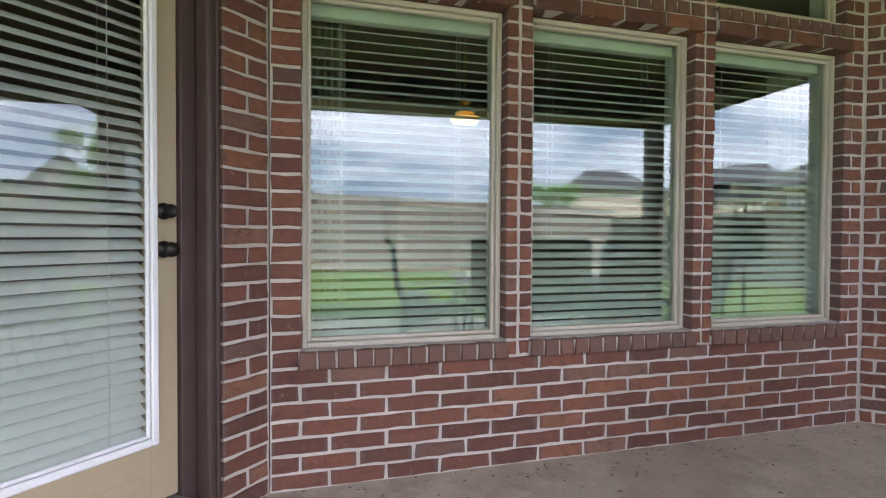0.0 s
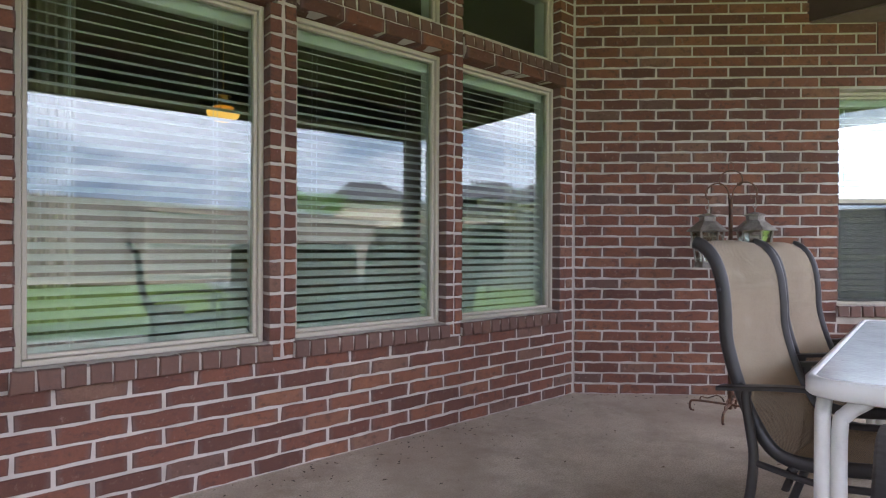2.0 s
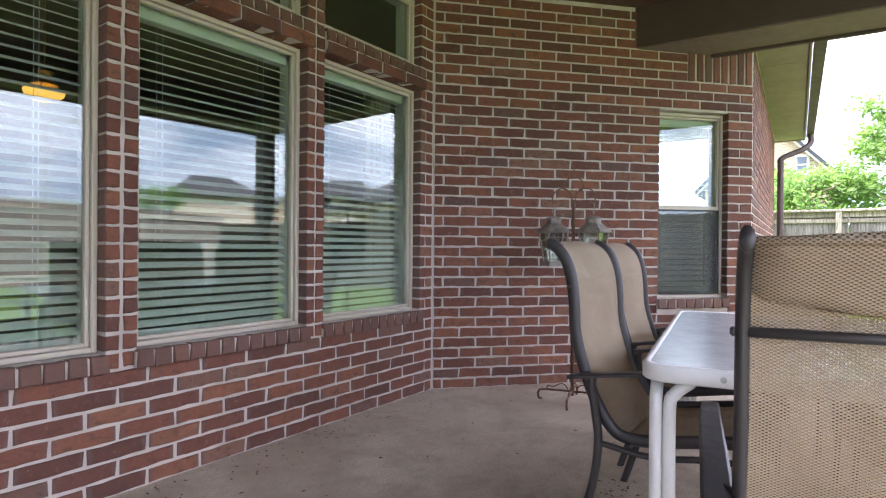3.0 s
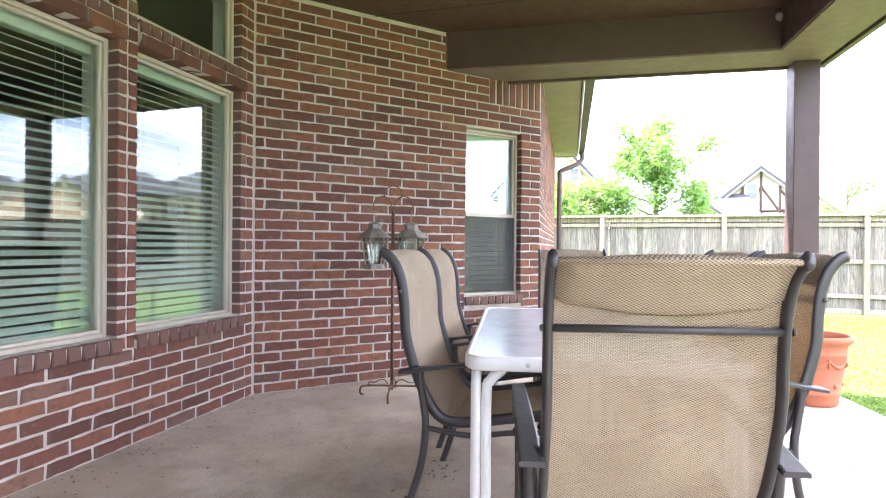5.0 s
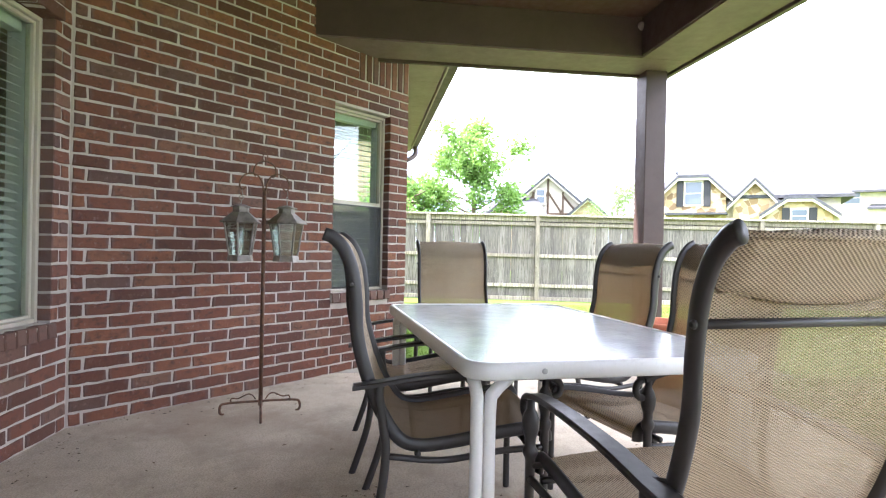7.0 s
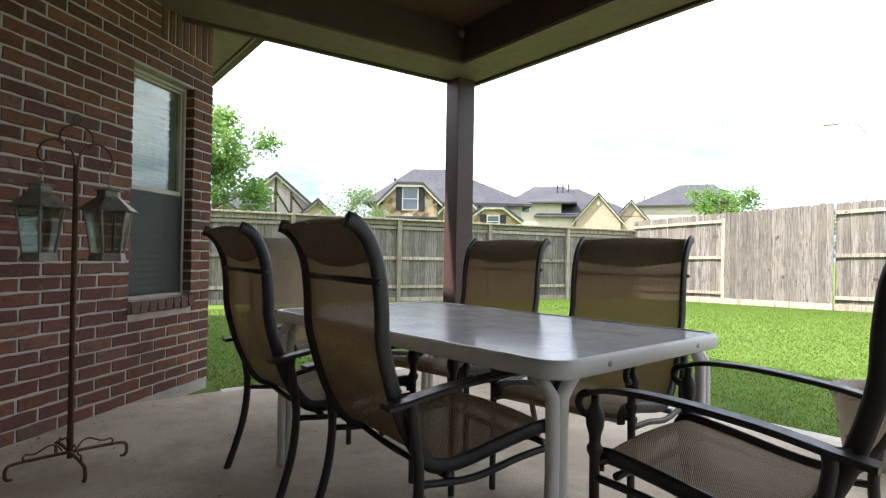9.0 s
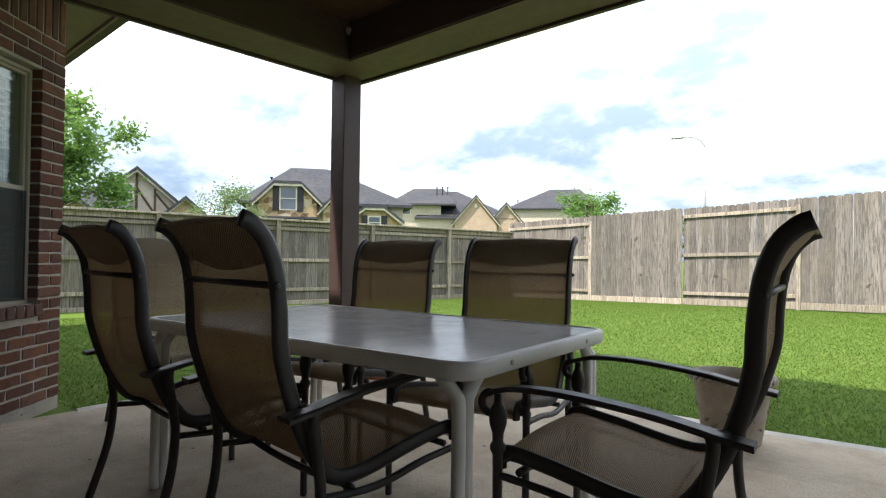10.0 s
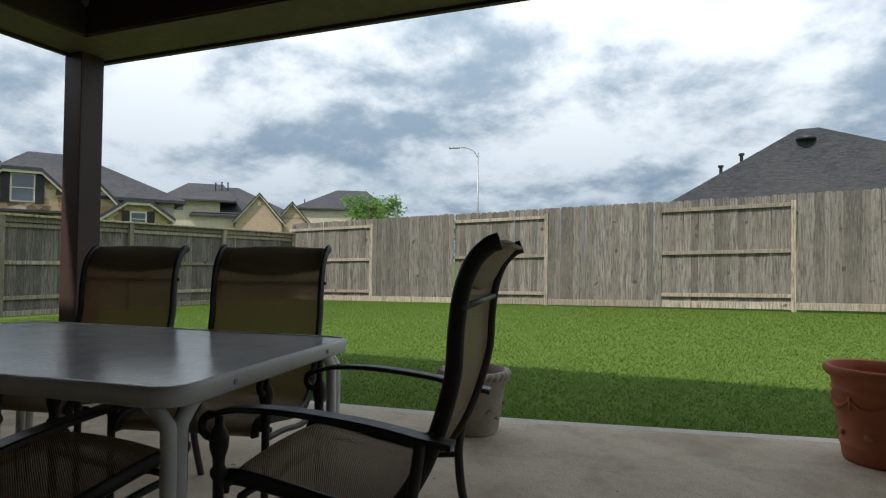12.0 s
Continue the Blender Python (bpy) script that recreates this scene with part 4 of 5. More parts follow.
# table
M_tframe = paint("white_table_enamel", (0.74, 0.73, 0.70), 0.38, 0.06)
M_ttop = material("rippled_glass_top", (0.66, 0.68, 0.69), 0.12, spec=0.6)
_c = mix(M_ttop, span(M_ttop, world_noise(M_ttop, 7, 6, 0.65), 0.35, 0.7, 0, 1), (0.66, 0.67, 0.67), (0.52, 0.53, 0.54))
_c = mix(M_ttop, span(M_ttop, world_noise(M_ttop, 26, 6, 0.7), 0.62, 0.74, 0, 0.5), _c, (0.25, 0.23, 0.20))
set_color(M_ttop, _c)
set_rough(M_ttop, world_noise(M_ttop, 12, 5), 0.05, 0.16)
bump(M_ttop, world_noise(M_ttop, 42, 2, 0.5, (1, 2.6, 1)), 0.28, 0.004)
TABLE = Matrix.Translation((2.565, -2.375, 0)) @ Matrix.Rotation(radians(9.0), 4, "Z")
TL, TW, TZ = 1.67, 0.99, 0.722
table = thing("patio_table", TABLE, "white metal patio table with a rippled glass top", "table")


def round_rect(l, w, r, seg=7):
    out = []
    for cx, cy, a0 in ((l / 2 - r, w / 2 - r, 0), (-l / 2 + r, w / 2 - r, 90), (-l / 2 + r, -w / 2 + r, 180), (l / 2 - r, -w / 2 + r, 270)):
        for k in range(seg + 1):
            a = radians(a0 + 90 * k / seg)
            out.append((cx + r * math.cos(a), cy + r * math.sin(a)))
    return out


bm = bmesh.new()
loops = []
for inset, z in ((0.006, TZ - 0.05), (0.0, TZ - 0.044), (0.0, TZ - 0.008), (0.008, TZ), (0.022, TZ), (0.024, TZ - 0.006), (0.024, TZ - 0.05)):
    loops.append([bm.verts.new((x, y, z)) for x, y in round_rect(TL - 2 * inset, TW - 2 * inset, 0.085 - inset)])
for a, b in zip(loops, loops[1:] + loops[:1]):
    n = len(a)
    for i in range(n):
        bm.faces.new((a[i], a[(i + 1) % n], b[(i + 1) % n], b[i]))
bmesh.ops.recalc_face_normals(bm, faces=bm.faces)
rim = part("rim", bm, M_tframe, table, "white enamelled metal rim", True)
bm = bmesh.new()
slab(bm, round_rect(TL - 0.05, TW - 0.05, 0.061), TZ - 0.010, TZ - 0.003)
part("glass_top", bm, M_ttop, table, "frosted rippled glass table top")
for sx in (-1, 1):
    for sy in (-1, 1):
        bm = bmesh.new()
        cx, cy = sx * (TL / 2 - 0.055), sy * (TW / 2 - 0.055)
        tube(bm, smooth_line([(cx, cy + sy * 0.012, 0.0), (cx, cy + sy * 0.012, 0.30), (cx, cy + sy * 0.012, 0.58), (cx - sx * 0.012, cy + sy * 0.012, 0.63), (cx - sx * 0.06, cy + sy * 0.012, 0.672)], 5), 0.019, 10)
        tube(bm, smooth_line([(cx, cy - sy * 0.026, 0.0), (cx, cy - sy * 0.026, 0.30), (cx, cy - sy * 0.026, 0.58), (cx, cy - sy * 0.040, 0.63), (cx, cy - sy * 0.085, 0.672)], 5), 0.019, 10)
        part("leg", bm, M_tframe, table, "", True)
for sx in (-1, 1):
    for yy in (-0.27, 0.27):
        bm = bmesh.new()
        lathe(bm, [(0.0085, 0), (0.0085, 0.003), (0.003, 0.004), (0.0001, 0.004)], 12, Matrix.Translation((sx * (TL / 2), yy, TZ - 0.025)) @ Matrix.Rotation(radians(90 * sx), 4, "Y"))
        part("screw", bm, M_alu, table)

# ---- lantern stand ----
M_rust = material("rusty_iron", (0.13, 0.06, 0.035), 0.7, 0.4)
set_color(M_rust, mix(M_rust, span(M_rust, world_noise(M_rust, 25, 6, 0.7), 0.35, 0.65, 0, 1), (0.23, 0.115, 0.065), (0.09, 0.06, 0.045)))
M_pewter = material("aged_tin", (0.26, 0.235, 0.2), 0.5, 0.3)
set_color(M_pewter, mix(M_pewter, span(M_pewter, world_noise(M_pewter, 18, 6, 0.7), 0.35, 0.65, 0, 1), (0.32, 0.29, 0.245), (0.17, 0.145, 0.115)))
STAND = Matrix.Translation((3.695, -0.978, 0)) @ Matrix.Rotation(radians(-76), 4, "Z")
stand = thing("lantern_stand", STAND, "rusty iron double shepherd hook on four curled feet", "lantern stand")
bm = bmesh.new()
tube(bm, [(0, 0, 0.045), (0, 0, 1.37)], 0.0125, 10)
part("pole", bm, M_rust, stand, "", True)
for sx in (-1, 1):
    bm = bmesh.new()
    hook = [(sx * 0.006, 0, 1.34), (sx * 0.012, 0, 1.41), (sx * 0.035, 0, 1.455), (sx * 0.075, 0, 1.475), (sx * 0.12, 0, 1.46), (sx * 0.145, 0, 1.42), (sx * 0.142, 0, 1.385), (sx * 0.122, 0, 1.375), (sx * 0.108, 0, 1.392)]
    tube(bm, smooth_line(hook, 4), 0.005, 8)
    part("hook", bm, M_rust, stand, "", True)
bm = bmesh.new()
crown = [(-0.055, 0, 1.455), (-0.062, 0, 1.47), (-0.066, 0, 1.49), (-0.055, 0, 1.525), (-0.02, 0, 1.548), (0.02, 0, 1.548), (0.055, 0, 1.525), (0.066, 0, 1.49), (0.06, 0, 1.465), (0.045, 0, 1.455), (0.036, 0, 1.47)]
tube(bm, smooth_line(crown, 4), 0.0045, 8)
part("crown_scroll", bm, M_rust, stand, "", True)
bm = bmesh.new()
tube(bm, [(0.014 * math.sin(a), 0, 1.575 - 0.026 * math.cos(a)) for a in [i * math.tau / 14 for i in range(14)]], 0.003, 6, closed=True)
part("finial_ring", bm, M_rust, stand, "", True)
for k in range(4):
    rot = Matrix.Rotation(k * math.pi / 2, 4, "Z")
    bm = bmesh.new()
    tube(bm, smooth_line([(0.0, 0, 0.072), (0.10, 0, 0.072), (0.205, 0, 0.068), (0.232, 0, 0.055), (0.236, 0, 0.02), (0.225, 0, 0.004), (0.21, 0, 0.003)], 4), 0.0075, 8)
    tube(bm, smooth_line([(0.03, 0, 0.085), (0.05, 0, 0.112), (0.08, 0, 0.118), (0.13, 0, 0.095), (0.165, 0, 0.098), (0.175, 0, 0.082), (0.165, 0, 0.074)], 4), 0.004, 6)
    bmesh.ops.transform(bm, matrix=rot, verts=bm.verts)
    part("foot", bm, M_rust, stand, "", True)


def prism(bm_, profile, sides=6, m=None, phase=0.0):
    lathe(bm_, profile, sides, (m or Matrix()) @ Matrix.Rotation(phase, 4, "Z"))


M_lglass = glass("lantern_glass", (0.80, 0.84, 0.80), 0.12)
M_candle = paint("candle_wax", (0.7, 0.66, 0.55), 0.5)


def make_lantern(m):
    ln = thing("hanging_lantern", m, "tapered tin lantern with glass panes hanging from the hook", "lantern", "hanging lanterns")
    bm_ = bmesh.new()
    prism(bm_, [(0.058, 0.0), (0.062, 0.0), (0.056, 0.036), (0.050, 0.036)])
    part("base", bm_, M_pewter, ln)
    bm_ = bmesh.new()
    prism(bm_, [(0.094, 0.232), (0.097, 0.236), (0.040, 0.298), (0.038, 0.298), (0.038, 0.325), (0.048, 0.328), (0.048, 0.332), (0.012, 0.348), (0.0001, 0.350)])
    part("roof", bm_, M_pewter, ln)
    for k in range(6):
        bm_ = bmesh.new()
        a = k * math.tau / 6
        tube(bm_, [(0.052 * math.cos(a), 0.052 * math.sin(a), 0.034), (0.076 * math.cos(a), 0.076 * math.sin(a), 0.236)], 0.0042, 6)
        part("corner_bar", bm_, M_pewter, ln)
    for k in range(6):
        a, b = k * math.tau / 6, (k + 1) * math.tau / 6
        bm_ = bmesh.new()
        q = [(0.051 * math.cos(a), 0.051 * math.sin(a), 0.037), (0.051 * math.cos(b), 0.051 * math.sin(b), 0.037), (0.075 * math.cos(b), 0.075 * math.sin(b), 0.234), (0.075 * math.cos(a), 0.075 * math.sin(a), 0.234)]
        bm_.faces.new([bm_.verts.new(v) for v in q])
        r = bmesh.ops.extrude_face_region(bm_, geom=bm_.faces[:])
        bmesh.ops.translate(bm_, verts=[v for v in r["geom"] if isinstance(v, bmesh.types.BMVert)], vec=(-0.002 * math.cos((a + b) / 2), -0.002 * math.sin((a + b) / 2), 0))
        bmesh.ops.recalc_face_normals(bm_, faces=bm_.faces)
        g_ = part("pane", bm_, M_lglass, ln)
        g_.visible_shadow = False
    bm_ = bmesh.new()
    tube(bm_, [(0, 0, 0.345), (0, 0, 0.372)], 0.003, 6)
    tube(bm_, [(0.012 * math.sin(a), 0, 0.386 - 0.015 * math.cos(a)) for a in [i * math.tau / 12 for i in range(12)]], 0.0025, 6, closed=True)
    tube(bm_, smooth_line([(0, 0, 0.396), (0.008, 0, 0.41), (0.004, 0, 0.428), (0.0, 0, 0.442)], 4), 0.0022, 6)
    part("hanger", bm_, M_pewter, ln)
    for o_ in ln.children:
        if o_.name.split(".")[0] != "hanger":
            o_.data.transform(Matrix.Diagonal((1.32, 1.32, 1.0, 1.0)))
    return ln


lantern = make_lantern(STAND @ Matrix.Translation((-0.135, 0, 0.935)) @ Matrix.Rotation(0.35, 4, "Z"))
copy_thing(lantern, STAND @ Matrix.Translation((0.135, 0, 0.935)) @ Matrix.Rotation(1.0, 4, "Z"))

# ---- plant pots ----
def clay(name, base, stain):
    m = material(name, base, 0.8, spec=0.2)
    c = mix(m, span(m, world_noise(m, 6, 6, 0.65), 0.35, 0.7, 0, 1), base, stain)
    c = mix(m, span(m, world_noise(m, 40, 5, 0.7), 0.55, 0.75, 0, 0.4), c, tuple(v * 0.55 for v in base))
    set_color(m, c)
    bump(m, world_noise(m, 60, 4), 0.25, 0.003)
    return m


M_terra = clay("terracotta", (0.42, 0.14, 0.075), (0.34, 0.12, 0.07))
M_chalk = clay("whitewashed_clay", (0.44, 0.40, 0.34), (0.30, 0.255, 0.20))
M_pattern = clay("faded_motif", (0.24, 0.21, 0.165), (0.20, 0.17, 0.13))
M_earth = clay("potting_soil", (0.045, 0.033, 0.025), (0.07, 0.05, 0.04))


def garland(bm_, r, z, n, drop):
    for k in range(n):
        a0, a1 = k * math.tau / n, (k + 1) * math.tau / n
        pts = []
        for i in range(9):
            a = a0 + (a1 - a0) * i / 8
            pts.append((r * math.cos(a), r * math.sin(a), z - drop * math.sin(math.pi * i / 8)))
        tube(bm_, pts, [0.006, 0.008, 0.011, 0.013, 0.014, 0.013, 0.011, 0.008, 0.006], 6)
        tube(bm_, [(r * math.cos(a0), r * math.sin(a0), z + 0.012), (r * 1.005 * math.cos(a0), r * 1.005 * math.sin(a0), z - drop * 1.1)], [0.012, 0.005], 6)


def terracotta_pot(m):
    p = thing("plant_pot", m, "large empty terracotta pot with garland relief", "plant pot", "terracotta pots")
    bm_ = bmesh.new()
    lathe(bm_, [(0.0001, 0.0), (0.165, 0.0), (0.172, 0.02), (0.178, 0.075), (0.183, 0.082), (0.183, 0.095), (0.180, 0.10), (0.205, 0.27), (0.216, 0.36), (0.222, 0.366), (0.222, 0.38), (0.218, 0.386), (0.224, 0.43), (0.248, 0.45), (0.258, 0.465), (0.258, 0.49), (0.245, 0.5), (0.225, 0.492), (0.212, 0.45), (0.200, 0.38)], 40)
    part("body", bm_, M_terra, p, "", True)
    bm_ = bmesh.new()
    garland(bm_, 0.212, 0.335, 8, 0.05)
    part("garland", bm_, M_terra, p, "raised garland relief", True)
    for k in range(8):
        a = (k + 0.5) * math.tau / 8
        bm_ = bmesh.new()
        lathe(bm_, [(0.022, 0), (0.02, 0.006), (0.008, 0.012), (0.0001, 0.013)], 10, Matrix.Translation((0.188 * math.cos(a), 0.188 * math.sin(a), 0.155)) @ Matrix.Rotation(a, 4, "Z") @ Matrix.Rotation(radians(85), 4, "Y"))
        part("rosette", bm_, M_terra, p, "", True)
    bm_ = bmesh.new()
    lathe(bm_, [(0.0001, 0.37), (0.1, 0.375), (0.201, 0.368), (0.201, 0.36), (0.0001, 0.36)], 24)
    part("soil", bm_, M_earth, p)
    return p


pot = terracotta_pot(pose(4.46, -3.94, 0, 0, 0, 12))
copy_thing(pot, pose(-0.31, -4.77, 0, 0, 0, 40))
wp = thing("plant_pot", pose(1.815, -4.325, 0), "whitewashed clay pot with a rope rim and faded leaf motifs", "plant pot")
bm = bmesh.new()
lathe(bm, [(0.0001, 0.0), (0.142, 0.0), (0.148, 0.012), (0.195, 0.318), (0.205, 0.322), (0.205, 0.37), (0.185, 0.375), (0.176, 0.33), (0.17, 0.28)], 40)
part("body", bm, M_chalk, wp, "", True)
bm = bmesh.new()
for k in range(30):
    a = k * math.tau / 30
    tube(bm, [(0.208 * math.cos(a), 0.208 * math.sin(a), 0.335), (0.214 * math.cos(a + 0.11), 0.214 * math.sin(a + 0.11), 0.35), (0.208 * math.cos(a + 0.22), 0.208 * math.sin(a + 0.22), 0.368)], [0.010, 0.015, 0.010], 6)
part("rope_rim", bm, M_chalk, wp, "twisted rope rim", True)
w_rng = random.Random(3)
for k in range(14):
    bm = bmesh.new()
    a, z = k * math.tau / 14 + w_rng.uniform(-0.1, 0.1), (0.10, 0.2, 0.15)[k % 3] + w_rng.uniform(-0.015, 0.015)
    r = 0.148 + 0.047 * (z - 0.012) / 0.306
    tube(bm, [((r - 0.002) * math.cos(a + i * 0.07), (r - 0.002) * math.sin(a + i * 0.07), z + 0.012 * math.sin(i * 1.3 + k)) for i in range(5)], [0.002, 0.008, 0.010, 0.007, 0.002], 6)
    part("leaf_motif", bm, M_pattern, wp, "faded grey leaf motif", True)
bm = bmesh.new()
for k in range(40):
    a = k * math.tau / 40
    lathe(bm, [(0.004, -0.002), (0.003, 0.002), (0.0001, 0.003)], 6, Matrix.Translation((0.189 * math.cos(a), 0.189 * math.sin(a), 0.292)) @ Matrix.Rotation(a, 4, "Z") @ Matrix.Rotation(radians(90), 4, "Y"))
tagged(part("dot_band", bm, M_pattern, wp, "band of small dots"), kind="stuff")
bm = bmesh.new()
lathe(bm, [(0.0001, 0.27), (0.1, 0.275), (0.168, 0.268), (0.168, 0.26), (0.0001, 0.26)], 24)
part("soil", bm, M_earth, wp)
# ---- houses, trees and street lamp beyond the fences ----
def stone_material():
    m = material("ledge_stone", (0.45, 0.34, 0.2), 0.9, spec=0.2)
    n, l, b = nodes_of(m)
    g = n.new("ShaderNodeNewGeometry")
    vo = n.new("ShaderNodeTexVoronoi")
    vo.inputs["Scale"].default_value = 2.6
    l.new(g.outputs["Position"], vo.inputs["Vector"])
    sp = n.new("ShaderNodeSeparateColor")
    l.new(vo.outputs["Color"], sp.inputs[0])
    c = ramp(m, sp.outputs[0], [(0.0, (0.15, 0.10, 0.055)), (0.35, (0.33, 0.235, 0.12)), (0.7, (0.42, 0.33, 0.19)), (1.0, (0.48, 0.42, 0.31))])
    ve = n.new("ShaderNodeTexVoronoi")
    ve.feature = "DISTANCE_TO_EDGE"
    ve.inputs["Scale"].default_value = 2.6
    l.new(g.outputs["Position"], ve.inputs["Vector"])
    c = mix(m, span(m, ve.outputs["Distance"], 0.0, 0.035, 1, 0), c, (0.40, 0.33, 0.23))
    set_color(m, c)
    bump(m, ve.outputs["Distance"], 0.6, 0.03)
    return m


M_stone = stone_material()
M_siding = paint("beige_siding", (0.50, 0.44, 0.35), 0.7)
M_stucco = paint("cream_stucco", (0.40, 0.36, 0.30), 0.8)
M_timber = paint("brown_timber", (0.10, 0.065, 0.045), 0.7)
M_trim_b = paint("cream_trim", (0.62, 0.57, 0.47), 0.6)
M_shutter = paint("black_shutter", (0.02, 0.02, 0.022), 0.5)
M_farbrick = material("far_brick", (0.38, 0.25, 0.16), 0.9, spec=0.2)
_n1 = M_farbrick.node_tree.nodes.new("ShaderNodeTexBrick")
_n1.inputs["Color1"].default_value = (0.42, 0.29, 0.18, 1)
_n1.inputs["Color2"].default_value = (0.32, 0.20, 0.13, 1)
_n1.inputs["Mortar"].default_value = (0.5, 0.45, 0.38, 1)
_n1.inputs["Scale"].default_value = 1.0
_n1.inputs["Brick Width"].default_value = 0.25
_n1.inputs["Row Height"].default_value = 0.076
_n1.inputs["Mortar Size"].default_value = 0.012
_tc = M_farbrick.node_tree.nodes.new("ShaderNodeTexCoord")
_mp = M_farbrick.node_tree.nodes.new("ShaderNodeMapping")
_mp.inputs["Rotation"].default_value = (radians(90), 0, 0)
M_farbrick.node_tree.links.new(_tc.outputs["Object"], _mp.inputs[0])
M_farbrick.node_tree.links.new(_mp.outputs[0], _n1.inputs["Vector"])
set_color(M_farbrick, _n1.outputs["Color"])
M_roof = material("grey_shingle", (0.09, 0.09, 0.10), 0.95, spec=0.15)
_c = mix(M_roof, span(M_roof, world_noise(M_roof, 4, 7, 0.75, (1, 1, 4)), 0.35, 0.65, 0, 1), (0.034, 0.037, 0.045), (0.078, 0.081, 0.092))
_c = mix(M_roof, span(M_roof, world_noise(M_roof, 0.5, 4, 0.6), 0.4, 0.7, 0, 0.4), _c, (0.10, 0.095, 0.09))
set_color(M_roof, _c)
bump(M_roof, world_noise(M_roof, 5, 5, 0.7, (1, 1, 6)), 0.6, 0.04)
M_farglass = material("far_glass", (0.08, 0.10, 0.12), 0.08, spec=0.8)


def house_frame(a, b, z=0.0):
    """Local x runs from a to b as seen from the patio, local y away."""
    d = Vector((b[0] - a[0], b[1] - a[1], 0)).normalized()
    n = Vector((-d.y, d.x, 0))
    return Matrix(((d.x, n.x, 0, a[0]), (d.y, n.y, 0, a[1]), (0, 0, 1, z), (0, 0, 0, 1)))


def poly_prism(pts, y0, y1):
    """A wall or gable: outline in x and z, thick from y0 to y1."""
    bm_ = bmesh.new()
    a = [bm_.verts.new((x, y0, z)) for x, z in pts]
    b = [bm_.verts.new((x, y1, z)) for x, z in pts]
    bm_.faces.new(a)
    bm_.faces.new(b[::-1])
    for i in range(len(pts)):
        bm_.faces.new((a[i], b[i], b[(i + 1) % len(pts)], a[(i + 1) % len(pts)]))
    bmesh.ops.recalc_face_normals(bm_, faces=bm_.faces)
    return bm_


def hip_roof(x0, x1, y0, y1, ze, zr, r0, r1, ym=None):
    """A hipped roof with its ridge from r0 to r1; a thin eave edge below."""
    bm_ = bmesh.new()
    ym = (y0 + y1) / 2 if ym is None else ym
    base = [bm_.verts.new(p) for p in ((x0, y0, ze), (x1, y0, ze), (x1, y1, ze), (x0, y1, ze))]
    low = [bm_.verts.new((v.co.x, v.co.y, ze - 0.18)) for v in base]
    a, b = bm_.verts.new((r0, ym, zr)), bm_.verts.new((r1, ym, zr))
    bm_.faces.new((base[0], base[1], b, a))
    bm_.faces.new((base[1], base[2], b))
    bm_.faces.new((base[2], base[3], a, b))
    bm_.faces.new((base[3], base[0], a))
    for i in range(4):
        bm_.faces.new((low[i], low[(i + 1) % 4], base[(i + 1) % 4], base[i]))
    bm_.faces.new(low[::-1])
    bmesh.ops.recalc_face_normals(bm_, faces=bm_.faces)
    return bm_


def far_window(h, x, z, w, ht, y, shutters=False, arch=False):
    win = part("window", boxed((x - w / 2 - 0.09, y - 0.06, z - 0.09), (x + w / 2 + 0.09, y - 0.004, z + ht + 0.09), 0.01), M_trim_b, h, "cream window surround")
    part("pane", boxed((x - w / 2, y - 0.075, z), (x + w / 2, y - 0.062, z + ht)), M_farglass, win)
    part("muntin", boxed((x - w / 2, y - 0.09, z + ht / 2 - 0.025), (x + w / 2, y - 0.077, z + ht / 2 + 0.025)), M_trim_b, win)
    if shutters:
        for s in (-1, 1):
            cx = x + s * (w / 2 + 0.30)
            part("shutter", boxed((cx - 0.19, y - 0.09, z - 0.12), (cx + 0.19, y - 0.02, z + ht + 0.12), 0.01), M_shutter, h, "black louvred shutter")


def gable(h, x0, x1, ze, zp, y, depth, mat, clip=0.0, trim=0.22, zb=-0.9, over=0.35):
    """A gabled front: wall, barge boards and its roof running back."""
    xm = (x0 + x1) / 2
    k = (zp - ze) / (xm - x0)
    top = [(x0, ze), (x1, ze)]
    if clip:
        zc = zp - clip * k
        outline = [(x0, zb), (x1, zb), (x1, ze), (xm + clip, zc), (xm - clip, zc), (x0, ze)]
        edge = [(x0 - over, ze - over * k), (xm - clip, zc), (xm + clip, zc), (x1 + over, ze - over * k)]
    else:
        outline = [(x0, zb), (x1, zb), (x1, ze), (xm, zp), (x0, ze)]
        edge = [(x0 - over, ze - over * k), (xm, zp), (x1 + over, ze - over * k)]
    part("wall", poly_prism(outline, y, y + depth), mat, h)
    band = [(x, z + 0.12) for x, z in edge] + [(x, z + 0.12 - trim) for x, z in edge[::-1]]
    part("barge_board", poly_prism(band, y - 0.3, y - 0.24), M_trim_b, h, "cream barge board")
    band = [(x, z + 0.22) for x, z in edge] + [(x, z + 0.05) for x, z in edge[::-1]]
    part("roof", poly_prism(band, y - 0.36, y + depth), M_roof, h)


def vent_pipe(h, x, y, z, ht):
    bm_ = bmesh.new()
    tube(bm_, [(x, y, z), (x, y, z + ht)], 0.06, 8)
    tube(bm_, [(x, y, z + ht), (x, y, z + ht + 0.08)], 0.10, 8)
    part("vent_pipe", bm_, M_shutter, h)


